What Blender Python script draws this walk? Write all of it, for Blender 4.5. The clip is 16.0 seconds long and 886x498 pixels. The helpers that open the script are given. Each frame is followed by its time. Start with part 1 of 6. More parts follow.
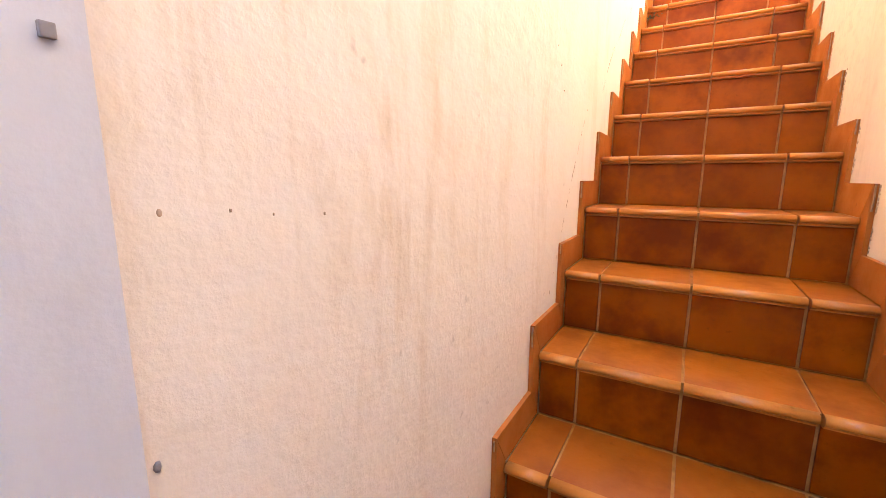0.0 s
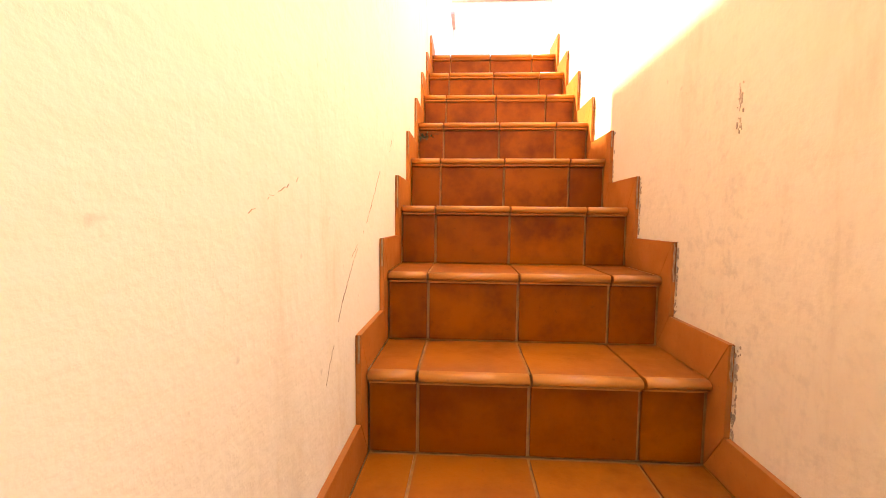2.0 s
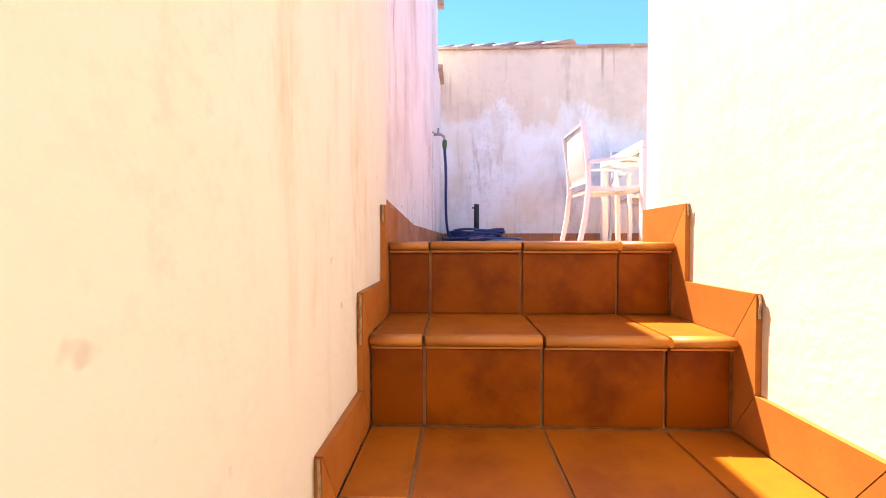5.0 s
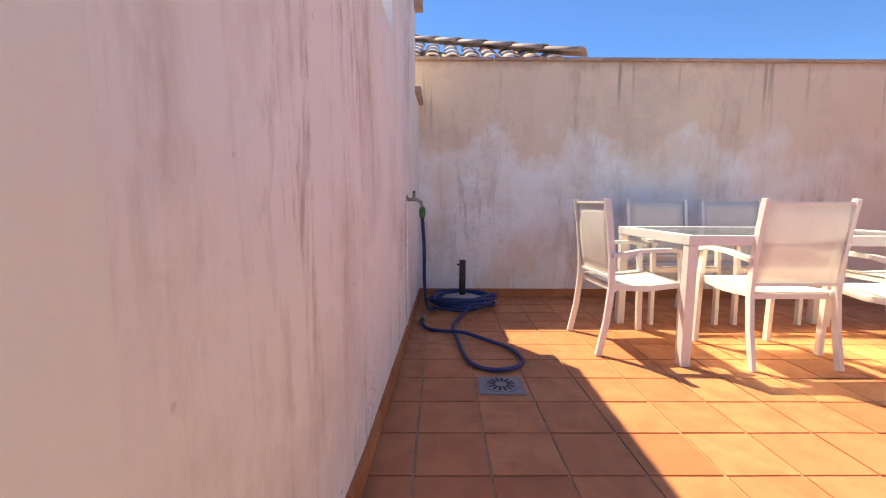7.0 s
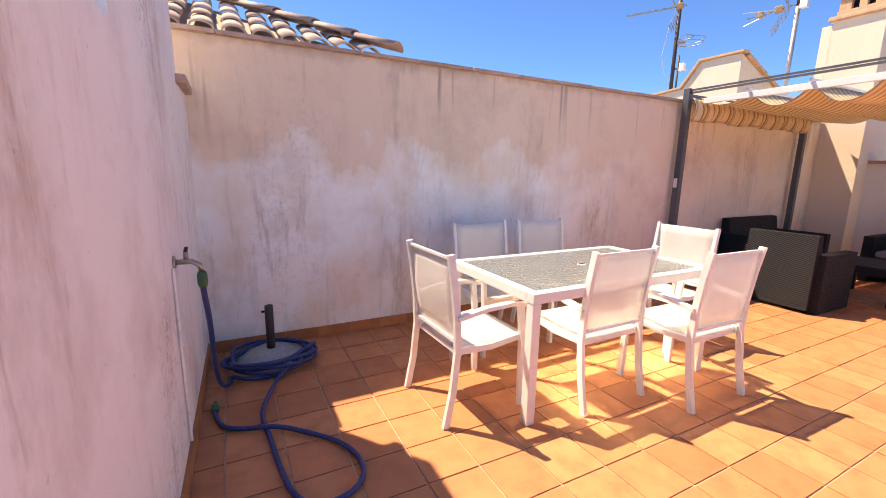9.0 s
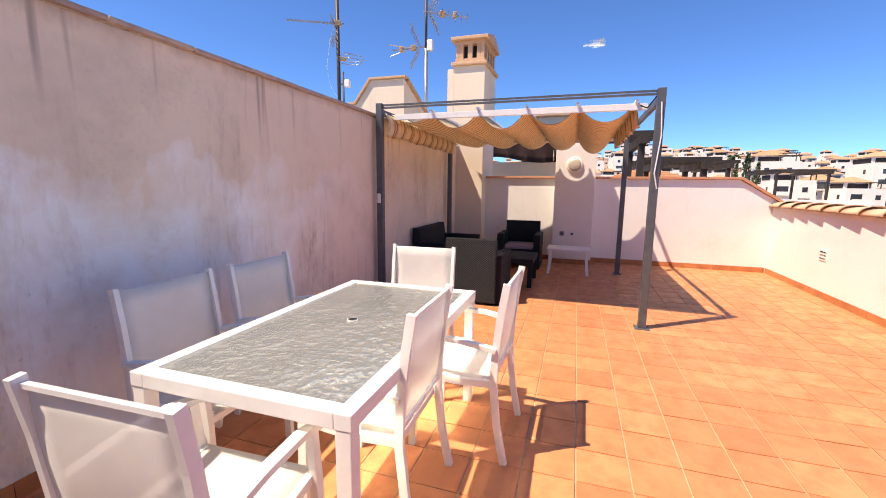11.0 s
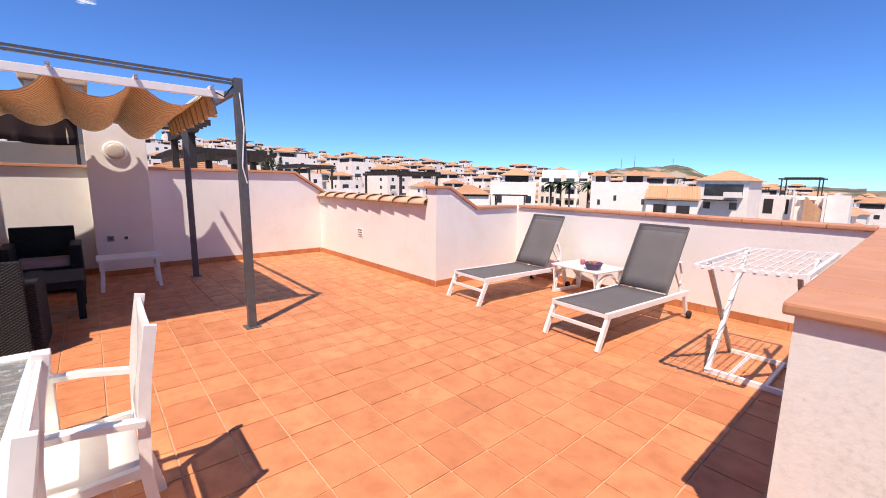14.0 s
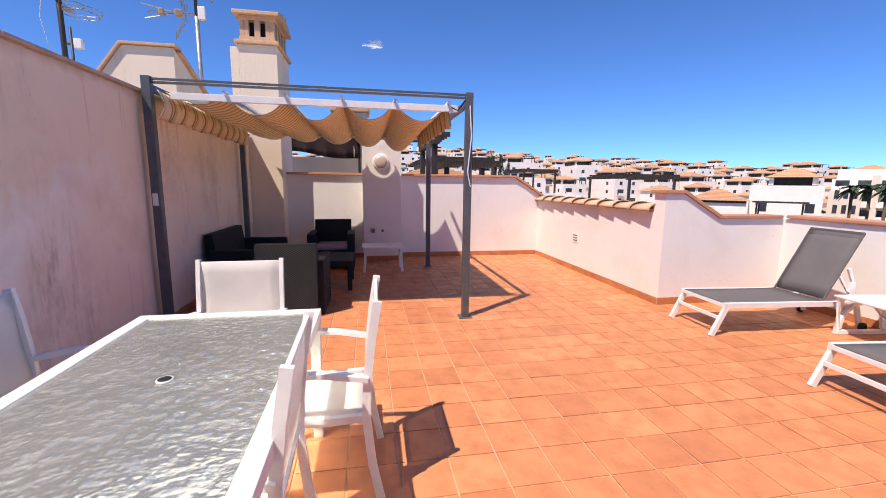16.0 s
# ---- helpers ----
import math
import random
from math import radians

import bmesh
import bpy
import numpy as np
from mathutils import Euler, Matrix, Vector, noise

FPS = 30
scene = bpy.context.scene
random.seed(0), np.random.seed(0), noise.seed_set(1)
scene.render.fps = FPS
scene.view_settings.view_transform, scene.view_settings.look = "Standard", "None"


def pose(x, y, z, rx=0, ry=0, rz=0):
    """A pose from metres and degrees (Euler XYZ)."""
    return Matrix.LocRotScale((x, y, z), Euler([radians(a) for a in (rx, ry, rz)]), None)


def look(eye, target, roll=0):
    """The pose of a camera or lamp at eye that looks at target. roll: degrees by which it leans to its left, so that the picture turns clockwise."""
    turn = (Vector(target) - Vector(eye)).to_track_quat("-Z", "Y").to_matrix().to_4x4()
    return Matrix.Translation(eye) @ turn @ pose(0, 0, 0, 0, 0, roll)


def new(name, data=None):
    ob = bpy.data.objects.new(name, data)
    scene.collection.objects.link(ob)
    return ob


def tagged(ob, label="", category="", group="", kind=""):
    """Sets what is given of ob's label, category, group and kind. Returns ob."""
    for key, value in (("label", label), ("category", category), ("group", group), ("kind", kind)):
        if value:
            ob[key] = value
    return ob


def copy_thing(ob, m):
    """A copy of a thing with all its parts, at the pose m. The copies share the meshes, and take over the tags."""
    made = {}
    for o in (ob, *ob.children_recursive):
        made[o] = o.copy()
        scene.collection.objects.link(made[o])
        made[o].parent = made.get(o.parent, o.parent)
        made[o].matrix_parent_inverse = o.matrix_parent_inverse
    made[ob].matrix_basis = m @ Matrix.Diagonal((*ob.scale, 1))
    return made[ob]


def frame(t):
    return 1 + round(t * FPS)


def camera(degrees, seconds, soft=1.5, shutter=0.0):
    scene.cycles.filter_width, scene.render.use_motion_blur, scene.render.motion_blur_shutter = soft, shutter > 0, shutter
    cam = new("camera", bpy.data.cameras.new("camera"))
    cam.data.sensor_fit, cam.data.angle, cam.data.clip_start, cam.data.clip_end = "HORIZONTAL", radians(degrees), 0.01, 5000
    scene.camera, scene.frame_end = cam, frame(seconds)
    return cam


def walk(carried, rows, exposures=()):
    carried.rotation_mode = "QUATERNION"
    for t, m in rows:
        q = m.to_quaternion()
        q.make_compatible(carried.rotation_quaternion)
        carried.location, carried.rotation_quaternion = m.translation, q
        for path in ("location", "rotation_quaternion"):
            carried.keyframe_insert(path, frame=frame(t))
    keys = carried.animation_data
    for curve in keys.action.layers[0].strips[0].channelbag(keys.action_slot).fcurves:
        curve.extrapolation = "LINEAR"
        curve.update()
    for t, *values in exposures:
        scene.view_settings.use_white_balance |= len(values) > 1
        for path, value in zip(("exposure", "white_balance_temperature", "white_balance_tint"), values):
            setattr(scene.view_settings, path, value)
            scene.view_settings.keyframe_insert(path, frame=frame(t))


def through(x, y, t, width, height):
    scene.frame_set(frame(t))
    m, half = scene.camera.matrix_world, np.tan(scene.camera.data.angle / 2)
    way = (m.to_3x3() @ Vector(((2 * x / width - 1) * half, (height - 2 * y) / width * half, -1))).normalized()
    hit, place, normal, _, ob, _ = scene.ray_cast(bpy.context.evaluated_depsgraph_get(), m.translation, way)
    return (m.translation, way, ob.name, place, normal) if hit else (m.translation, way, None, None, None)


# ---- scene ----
cam = camera(94.3, 16.0, soft=0.95)
PATH = [
    (0, (0.32, -3.738, -1.605), (-0.682, -2.042, -1.95), 0.32),
    (0.5, (0.218, -3.416, -1.491), (-0.456, -1.56, -1.812), 0.84),
    (1, (0.196, -3.111, -1.345), (-0.185, -1.169, -1.637), 1.16),
    (1.5, (0.196, -2.843, -1.191), (-0.005, -0.863, -1.393), 0.79),
    (2, (0.212, -2.573, -0.996), (0.106, -0.581, -1.137), 0.6),
    (2.5, (0.2, -2.359, -0.839), (0.129, -0.363, -0.949), 0.36),
    (3, (0.166, -2.111, -0.674), (0.091, -0.114, -0.757), 0.6),
    (3.5, (0.144, -1.866, -0.521), (0.066, 0.132, -0.591), 0.33),
    (4, (0.153, -1.586, -0.33), (0.075, 0.411, -0.388), 0.48),
    (4.5, (0.178, -1.332, -0.174), (0.093, 0.666, -0.233), 0.3),
    (5, (0.181, -1.083, 0.004), (0.111, 0.916, -0.037), -0.05),
    (5.2, (0.244, -0.986, 0.042), (0.101, 1.008, 0.085), -0.53),
    (7.3, (0.185, -0.095, 0.987), (0.262, 1.884, 0.708), 0.4),
    (7.5, (0.203, -0.015, 1.012), (0.329, 1.957, 0.703), 0.5),
    (8, (0.248, 0.154, 1.164), (0.549, 2.099, 0.808), 1.0),
    (8.5, (0.198, 0.325, 1.212), (0.783, 2.203, 0.846), 1.15),
    (9, (0.213, 0.426, 1.344), (1.111, 2.173, 0.972), 1.05),
    (9.2, (0.236, 0.506, 1.362), (1.268, 2.176, 0.986), 1.35),
    (11.3, (0.641, 1.54, 1.402), (2.58, 1.926, 1.102), 0.6),
    (11.5, (0.69, 1.629, 1.401), (2.653, 1.866, 1.098), 0.7),
    (12, (0.742, 1.812, 1.409), (2.713, 1.665, 1.1), 0.7),
    (12.5, (0.768, 1.846, 1.412), (2.674, 1.326, 1.102), 0.6),
    (13, (0.816, 1.834, 1.421), (2.592, 0.969, 1.109), 0.7),
    (13.5, (0.833, 1.816, 1.422), (2.45, 0.682, 1.108), 0.7),
    (14, (0.838, 1.807, 1.425), (2.338, 0.522, 1.109), 0.8),
    (14.5, (0.832, 1.79, 1.427), (2.377, 0.56, 1.111), 0.9),
    (15, (0.812, 1.776, 1.435), (2.51, 0.767, 1.119), 0.9),
    (15.5, (0.807, 1.754, 1.43), (2.656, 1.062, 1.115), 0.8),
    (16, (0.813, 1.727, 1.423), (2.756, 1.367, 1.112), 0.7),
]
walk(cam, [(t, look(eye, target, roll)) for t, eye, target, roll in PATH],
     [(0, 4.2, 8300, 20), (1.0, 3.9, 9000, 19), (2.0, 3.43, 9500, 17), (3.5, 2.86, 7500, 9), (4.5, 2.42, 7400, 7), (5.2, 2.02, 7800, 7), (7.3, 0.92, 8800, 7), (8.0, 1.03, 8800, 9), (8.5, 1.08, 8900, 14), (9.2, 1.06, 8700, 15), (11.3, 0.74, 7750, 15), (12.5, 0.58, 7200, 16), (16, 0.46, 7050, 17)])

# ---- world, sun ----
SUN = Vector((-0.79, 1.05, 2.33)).normalized()      # towards the sun
world = bpy.data.worlds.new("sky")
scene.world = world
world.use_nodes = True
wn = world.node_tree
sky = wn.nodes.new("ShaderNodeTexSky")
sky.sky_type, sky.sun_disc = 'NISHITA', False
sky.sun_elevation = math.asin(SUN.z)
sky.sun_rotation = math.atan2(SUN.x, SUN.y)
sky.altitude, sky.air_density, sky.dust_density, sky.ozone_density = 3000, 1.0, 0.0, 2.0
wn.nodes["Background"].inputs["Strength"].default_value = 0.115
tint = wn.nodes.new("ShaderNodeMix")
tint.data_type, tint.blend_type = 'RGBA', 'MULTIPLY'
tint.inputs[0].default_value, tint.inputs[7].default_value = 1.0, (0.42, 0.79, 1.29, 1)
wn.links.new(sky.outputs[0], tint.inputs[6])
wn.links.new(tint.outputs[2], wn.nodes["Background"].inputs["Color"])
sun = new("sun", bpy.data.lights.new("sun", 'SUN'))
sun.data.energy, sun.data.angle, sun.data.color = 4.2, radians(0.53), (1.0, 0.94, 0.86)
sun.matrix_world = look(SUN * 50, (0, 0, 0))


# ---- material helpers ----
def shader(name, rough=0.6, metal=0.0, spec=0.5):
    m = bpy.data.materials.new(name)
    m.use_nodes = True
    b = m.node_tree.nodes["Principled BSDF"]
    b.inputs["Roughness"].default_value = rough
    b.inputs["Metallic"].default_value = metal
    b.inputs["Specular IOR Level"].default_value = spec
    return m, m.node_tree.nodes, m.node_tree.links, b


def rgb(c):
    return (*c, 1)


def place(n, l, scale=(1, 1, 1), turn=(0, 0, 0), local=False):
    """World (or object) coordinates through a mapping."""
    mp = n.new("ShaderNodeMapping")
    mp.inputs["Scale"].default_value = scale
    mp.inputs["Rotation"].default_value = turn
    if local:
        l.new(n.new("ShaderNodeTexCoord").outputs["Object"], mp.inputs[0])
    else:
        l.new(n.new("ShaderNodeNewGeometry").outputs["Position"], mp.inputs[0])
    return mp.outputs[0]


def noise_tex(n, l, vec, scale, detail=4, rough=0.55):
    t = n.new("ShaderNodeTexNoise")
    t.inputs["Scale"].default_value, t.inputs["Detail"].default_value, t.inputs["Roughness"].default_value = scale, detail, rough
    l.new(vec, t.inputs["Vector"])
    return t.outputs["Fac"]


def ramp(n, l, fac, stops):
    r = n.new("ShaderNodeValToRGB")
    while len(r.color_ramp.elements) < len(stops):
        r.color_ramp.elements.new(0.5)
    for e, (p, c) in zip(r.color_ramp.elements, stops):
        e.position, e.color = p, rgb(c) if len(c) == 3 else c
    l.new(fac, r.inputs[0])
    return r.outputs[0]


def mix(n, l, fac, a, b, how='MIX'):
    m = n.new("ShaderNodeMix")
    m.data_type, m.blend_type = 'RGBA', how
    for s, v in ((m.inputs[0], fac), (m.inputs[6], a), (m.inputs[7], b)):
        if isinstance(v, (int, float)):
            s.default_value = v
        elif isinstance(v, tuple):
            s.default_value = rgb(v)
        else:
            l.new(v, s)
    return m.outputs[2]


def calc(n, l, op, a, b=0.0, c=0.0):
    m = n.new("ShaderNodeMath")
    m.operation = op
    for s, v in zip(m.inputs, (a, b, c)):
        if isinstance(v, (int, float)):
            s.default_value = v
        else:
            l.new(v, s)
    return m.outputs[0]


def bump(n, l, b, height, strength, dist=0.01):
    bp = n.new("ShaderNodeBump")
    bp.inputs["Strength"].default_value, bp.inputs["Distance"].default_value = strength, dist
    l.new(height, bp.inputs["Height"])
    l.new(bp.outputs[0], b.inputs["Normal"])


def plain(name, c, rough=0.5, metal=0.0, var=0.12, scale=30, bumps=0.15):
    """A surface with faint mottling and grain."""
    m, n, l, b = shader(name, rough, metal)
    v = place(n, l)
    f = noise_tex(n, l, v, scale)
    g = noise_tex(n, l, v, 2.5, 3)
    dark = tuple(x * (1 - var) for x in c)
    lite = tuple(min(1, x * (1 + var)) for x in c)
    col = ramp(n, l, f, [(0.3, dark), (0.7, lite)])
    col = mix(n, l, calc(n, l, 'MULTIPLY', g, 0.35), col, dark)
    l.new(col, b.inputs["Base Color"])
    l.new(ramp(n, l, g, [(0.3, (rough * 0.85,) * 3), (0.7, (min(1, rough * 1.15),) * 3)]), b.inputs["Roughness"])
    if bumps:
        bump(n, l, b, noise_tex(n, l, v, scale * 4), bumps, 0.003)
    return m


def plaster(name, base, stain, streak=0.5, patch=0.3, coarse=1.0, white=None, drips=None, mould=0.18):
    """Rendered wall: grainy relief, rain streaks, blotches; white: a bloom of salts up to an uneven line."""
    m, n, l, b = shader(name, 0.9, 0, 0.2)
    v = place(n, l)
    long = noise_tex(n, l, place(n, l, (1, 1, 0.13)), 4.2, 6, 0.65)
    thin = noise_tex(n, l, place(n, l, (1, 1, 0.10)), 11.0, 4, 0.65)
    long.node.inputs["Distortion"].default_value = 0.5
    thin.node.inputs["Distortion"].default_value = 0.7
    blot = noise_tex(n, l, v, 1.7, 6, 0.65)
    col = ramp(n, l, noise_tex(n, l, v, 0.8, 3), [(0.3, tuple(x * 0.95 for x in base)), (0.7, base)])
    if white:
        sep = n.new("ShaderNodeSeparateXYZ")
        l.new(n.new("ShaderNodeNewGeometry").outputs["Position"], sep.inputs[0])
        edge = calc(n, l, 'MULTIPLY_ADD', noise_tex(n, l, place(n, l, (1, 1, 0.6)), 1.9, 6, 0.6), 1.5, 0.78)
        f = calc(n, l, 'SUBTRACT', edge, sep.outputs["Z"])
        f = ramp(n, l, f, [(0.0, (0, 0, 0)), (0.05, (0.45, 0.45, 0.45)), (0.20, (1, 1, 1))])
        f = calc(n, l, 'MULTIPLY', f, ramp(n, l, noise_tex(n, l, place(n, l, (1.1, 1, 0.8)), 2.2, 5, 0.6), [(0.34, (0.35,) * 3), (0.56, (1,) * 3)]))
        f = calc(n, l, 'MULTIPLY', f, ramp(n, l, calc(n, l, 'DIVIDE', sep.outputs["X"], 10.0), [(0.27, (1, 1, 1)), (0.43, (0.22, 0.22, 0.22))]))
        col = mix(n, l, f, col, white)
    if drips:
        sep = n.new("ShaderNodeSeparateXYZ")
        l.new(n.new("ShaderNodeNewGeometry").outputs["Position"], sep.inputs[0])
        run = noise_tex(n, l, place(n, l, (1, 1, 0.05)), 6.5, 3, 0.6)
        reach = calc(n, l, 'MULTIPLY_ADD', noise_tex(n, l, place(n, l, (1, 1, 0.02)), 2.1, 3), 1.1, -0.05)
        deep = calc(n, l, 'SUBTRACT', reach, calc(n, l, 'SUBTRACT', drips, sep.outputs["Z"]))
        f = calc(n, l, 'MULTIPLY', ramp(n, l, deep, [(0.0, (0, 0, 0)), (0.35, (1, 1, 1))]), ramp(n, l, run, [(0.60, (0, 0, 0)), (0.70, (1, 1, 1))]))
        col = mix(n, l, calc(n, l, 'MULTIPLY', f, 0.75), col, tuple(x * 0.55 for x in stain))
        rim = ramp(n, l, calc(n, l, 'MULTIPLY_ADD', noise_tex(n, l, place(n, l, (1, 1, 0.5)), 5, 4, 0.7), 0.22, calc(n, l, 'SUBTRACT', sep.outputs["Z"], drips - 0.06)), [(0.10, (0, 0, 0)), (0.19, (1, 1, 1))])
        col = mix(n, l, calc(n, l, 'MULTIPLY', rim, 0.55), col, tuple(x * 0.7 for x in stain))
    mask = ramp(n, l, noise_tex(n, l, place(n, l, (1, 1, 0.35)), 1.4, 5, 0.65), [(0.44, (0, 0, 0)), (0.64, (1, 1, 1))])
    rag = noise_tex(n, l, place(n, l, (1, 1, 0.4)), 22, 4, 0.7)
    s = ramp(n, l, calc(n, l, 'MULTIPLY_ADD', rag, 0.4, long), [(0.70, (0, 0, 0)), (0.90, (1, 1, 1))])
    col = mix(n, l, calc(n, l, 'MULTIPLY', calc(n, l, 'MULTIPLY', s, mask), streak), col, stain)
    s = ramp(n, l, calc(n, l, 'MULTIPLY_ADD', rag, 0.35, thin), [(0.72, (0, 0, 0)), (0.88, (1, 1, 1))])
    col = mix(n, l, calc(n, l, 'MULTIPLY', calc(n, l, 'MULTIPLY', s, mask), streak), col, tuple(x * 0.8 for x in stain))
    s = ramp(n, l, blot, [(0.5, (0, 0, 0)), (0.75, (1, 1, 1))])
    col = mix(n, l, calc(n, l, 'MULTIPLY', s, patch), col, stain)
    fine = ramp(n, l, noise_tex(n, l, v, 34, 5, 0.7), [(0.5, (0, 0, 0)), (0.66, (1, 1, 1))])
    grow = ramp(n, l, noise_tex(n, l, place(n, l, (1.0, 1.0, 0.7), (0, 0, 1.3)), 0.9, 4), [(0.52, (0, 0, 0)), (0.68, (1, 1, 1))])
    col = mix(n, l, calc(n, l, 'MULTIPLY', calc(n, l, 'MULTIPLY', fine, grow), mould), col, (0.16, 0.13, 0.10))
    dots = ramp(n, l, noise_tex(n, l, v, 26, 2), [(0.72, (0, 0, 0)), (0.78, (1, 1, 1))])
    col = mix(n, l, calc(n, l, 'MULTIPLY', dots, calc(n, l, 'MULTIPLY', blot, 0.5)), col, (0.2, 0.15, 0.11))
    l.new(col, b.inputs["Base Color"])
    h = calc(n, l, 'ADD', noise_tex(n, l, v, 55, 5, 0.6), calc(n, l, 'MULTIPLY', noise_tex(n, l, place(n, l, (1, 1, 2.2)), 9, 4), 1.6))
    bump(n, l, b, h, 0.16 * coarse, 0.008)
    return m


def terracotta(name, c, var=0.3, rough=0.45, spec=0.3, burn=0.55):
    """Fired floor tile: a shade of its own for each tile, cloudy burn marks, fine pits."""
    m, n, l, b = shader(name, rough, 0, spec)
    v = place(n, l)
    info = n.new("ShaderNodeObjectInfo").outputs["Random"]
    isl = n.new("ShaderNodeNewGeometry").outputs["Random Per Island"]
    r = calc(n, l, 'FRACT', calc(n, l, 'ADD', calc(n, l, 'MULTIPLY', info, 7.31), isl))
    dark = (c[0] * (1 - var), c[1] * (1 - 1.25 * var), c[2] * (1 - 1.2 * var))
    lite = (min(1, c[0] * (1 + 0.5 * var)), c[1] * (1 + 0.7 * var), c[2] * (1 + 0.75 * var))
    col = ramp(n, l, r, [(0.0, tuple((p + q) / 2 for p, q in zip(dark, c))), (0.35, c), (0.65, c), (1.0, lite)])
    cloud = noise_tex(n, l, v, 7, 5, 0.6)
    col = mix(n, l, calc(n, l, 'MULTIPLY', ramp(n, l, cloud, [(0.42, (0, 0, 0)), (0.66, (1, 1, 1))]), burn), col, dark)
    col = mix(n, l, calc(n, l, 'MULTIPLY', ramp(n, l, noise_tex(n, l, v, 1.3, 4), [(0.45, (0, 0, 0)), (0.7, (1, 1, 1))]), 0.3), col, lite)
    pits = ramp(n, l, noise_tex(n, l, v, 60, 3), [(0.66, (0, 0, 0)), (0.74, (1, 1, 1))])
    col = mix(n, l, calc(n, l, 'MULTIPLY', pits, 0.35), col, tuple(x * 0.45 for x in c))
    l.new(col, b.inputs["Base Color"])
    l.new(ramp(n, l, cloud, [(0.3, (rough * 0.8,) * 3), (0.7, (min(1, rough * 1.3),) * 3)]), b.inputs["Roughness"])
    bump(n, l, b, calc(n, l, 'ADD', cloud, calc(n, l, 'MULTIPLY', noise_tex(n, l, v, 90, 3), 0.25)), 0.12, 0.01)
    return m


def cloth(name, c, stripe=None, through=0.3, clear=0.0, weave=400, pitch=0.06):
    """Thin woven fabric that lets some light through; stripe: a second colour in lines across x."""
    m, n, l, b = shader(name, 0.8, 0, 0.2)
    v = place(n, l)
    col = ramp(n, l, noise_tex(n, l, v, 5, 4), [(0.3, tuple(x * 0.9 for x in c)), (0.7, c)])
    if stripe:
        sep = n.new("ShaderNodeSeparateXYZ")
        l.new(v, sep.inputs[0])
        ph = calc(n, l, 'FRACT', calc(n, l, 'DIVIDE', sep.outputs["X"], pitch))
        s = ramp(n, l, ph, [(0.0, (0, 0, 0)), (0.52, (0, 0, 0)), (0.58, (1, 1, 1)), (0.70, (1, 1, 1)), (0.76, (0.25, 0.25, 0.25)), (0.84, (0.25, 0.25, 0.25)), (0.88, (0.8, 0.8, 0.8)), (0.95, (0, 0, 0))])
        col = mix(n, l, s, col, stripe)
    l.new(col, b.inputs["Base Color"])
    bump(n, l, b, noise_tex(n, l, v, weave, 2), 0.15, 0.001)
    out = n["Material Output"]
    tr = n.new("ShaderNodeBsdfTranslucent")
    l.new(col, tr.inputs[0])
    mx = n.new("ShaderNodeMixShader")
    mx.inputs[0].default_value = through
    l.new(b.outputs[0], mx.inputs[1])
    l.new(tr.outputs[0], mx.inputs[2])
    last = mx
    if clear:
        tp = n.new("ShaderNodeBsdfTransparent")
        m2 = n.new("ShaderNodeMixShader")
        m2.inputs[0].default_value = clear
        l.new(mx.outputs[0], m2.inputs[1])
        l.new(tp.outputs[0], m2.inputs[2])
        last = m2
    l.new(last.outputs[0], out.inputs[0])
    return m


def wicker(name, c):
    """Moulded rattan weave: relief of crossing strands."""
    m, n, l, b = shader(name, 0.6, 0, 0.25)
    v = place(n, l)
    sep = n.new("ShaderNodeSeparateXYZ")
    l.new(v, sep.inputs[0])
    side = calc(n, l, 'ADD', sep.outputs["X"], sep.outputs["Y"])
    a = calc(n, l, 'SINE', calc(n, l, 'MULTIPLY', side, 2 * math.pi / 0.035))
    z = calc(n, l, 'SINE', calc(n, l, 'MULTIPLY', sep.outputs["Z"], 2 * math.pi / 0.022))
    w = calc(n, l, 'MULTIPLY', a, z)
    col = ramp(n, l, calc(n, l, 'MULTIPLY_ADD', w, 0.5, 0.5), [(0.1, tuple(x * 0.3 for x in c)), (0.6, c), (1.0, tuple(x * 1.6 for x in c))])
    l.new(mix(n, l, calc(n, l, 'MULTIPLY', noise_tex(n, l, v, 3, 3), 0.4), col, tuple(x * 1.5 for x in c)), b.inputs["Base Color"])
    bump(n, l, b, w, 0.9, 0.008)
    return m


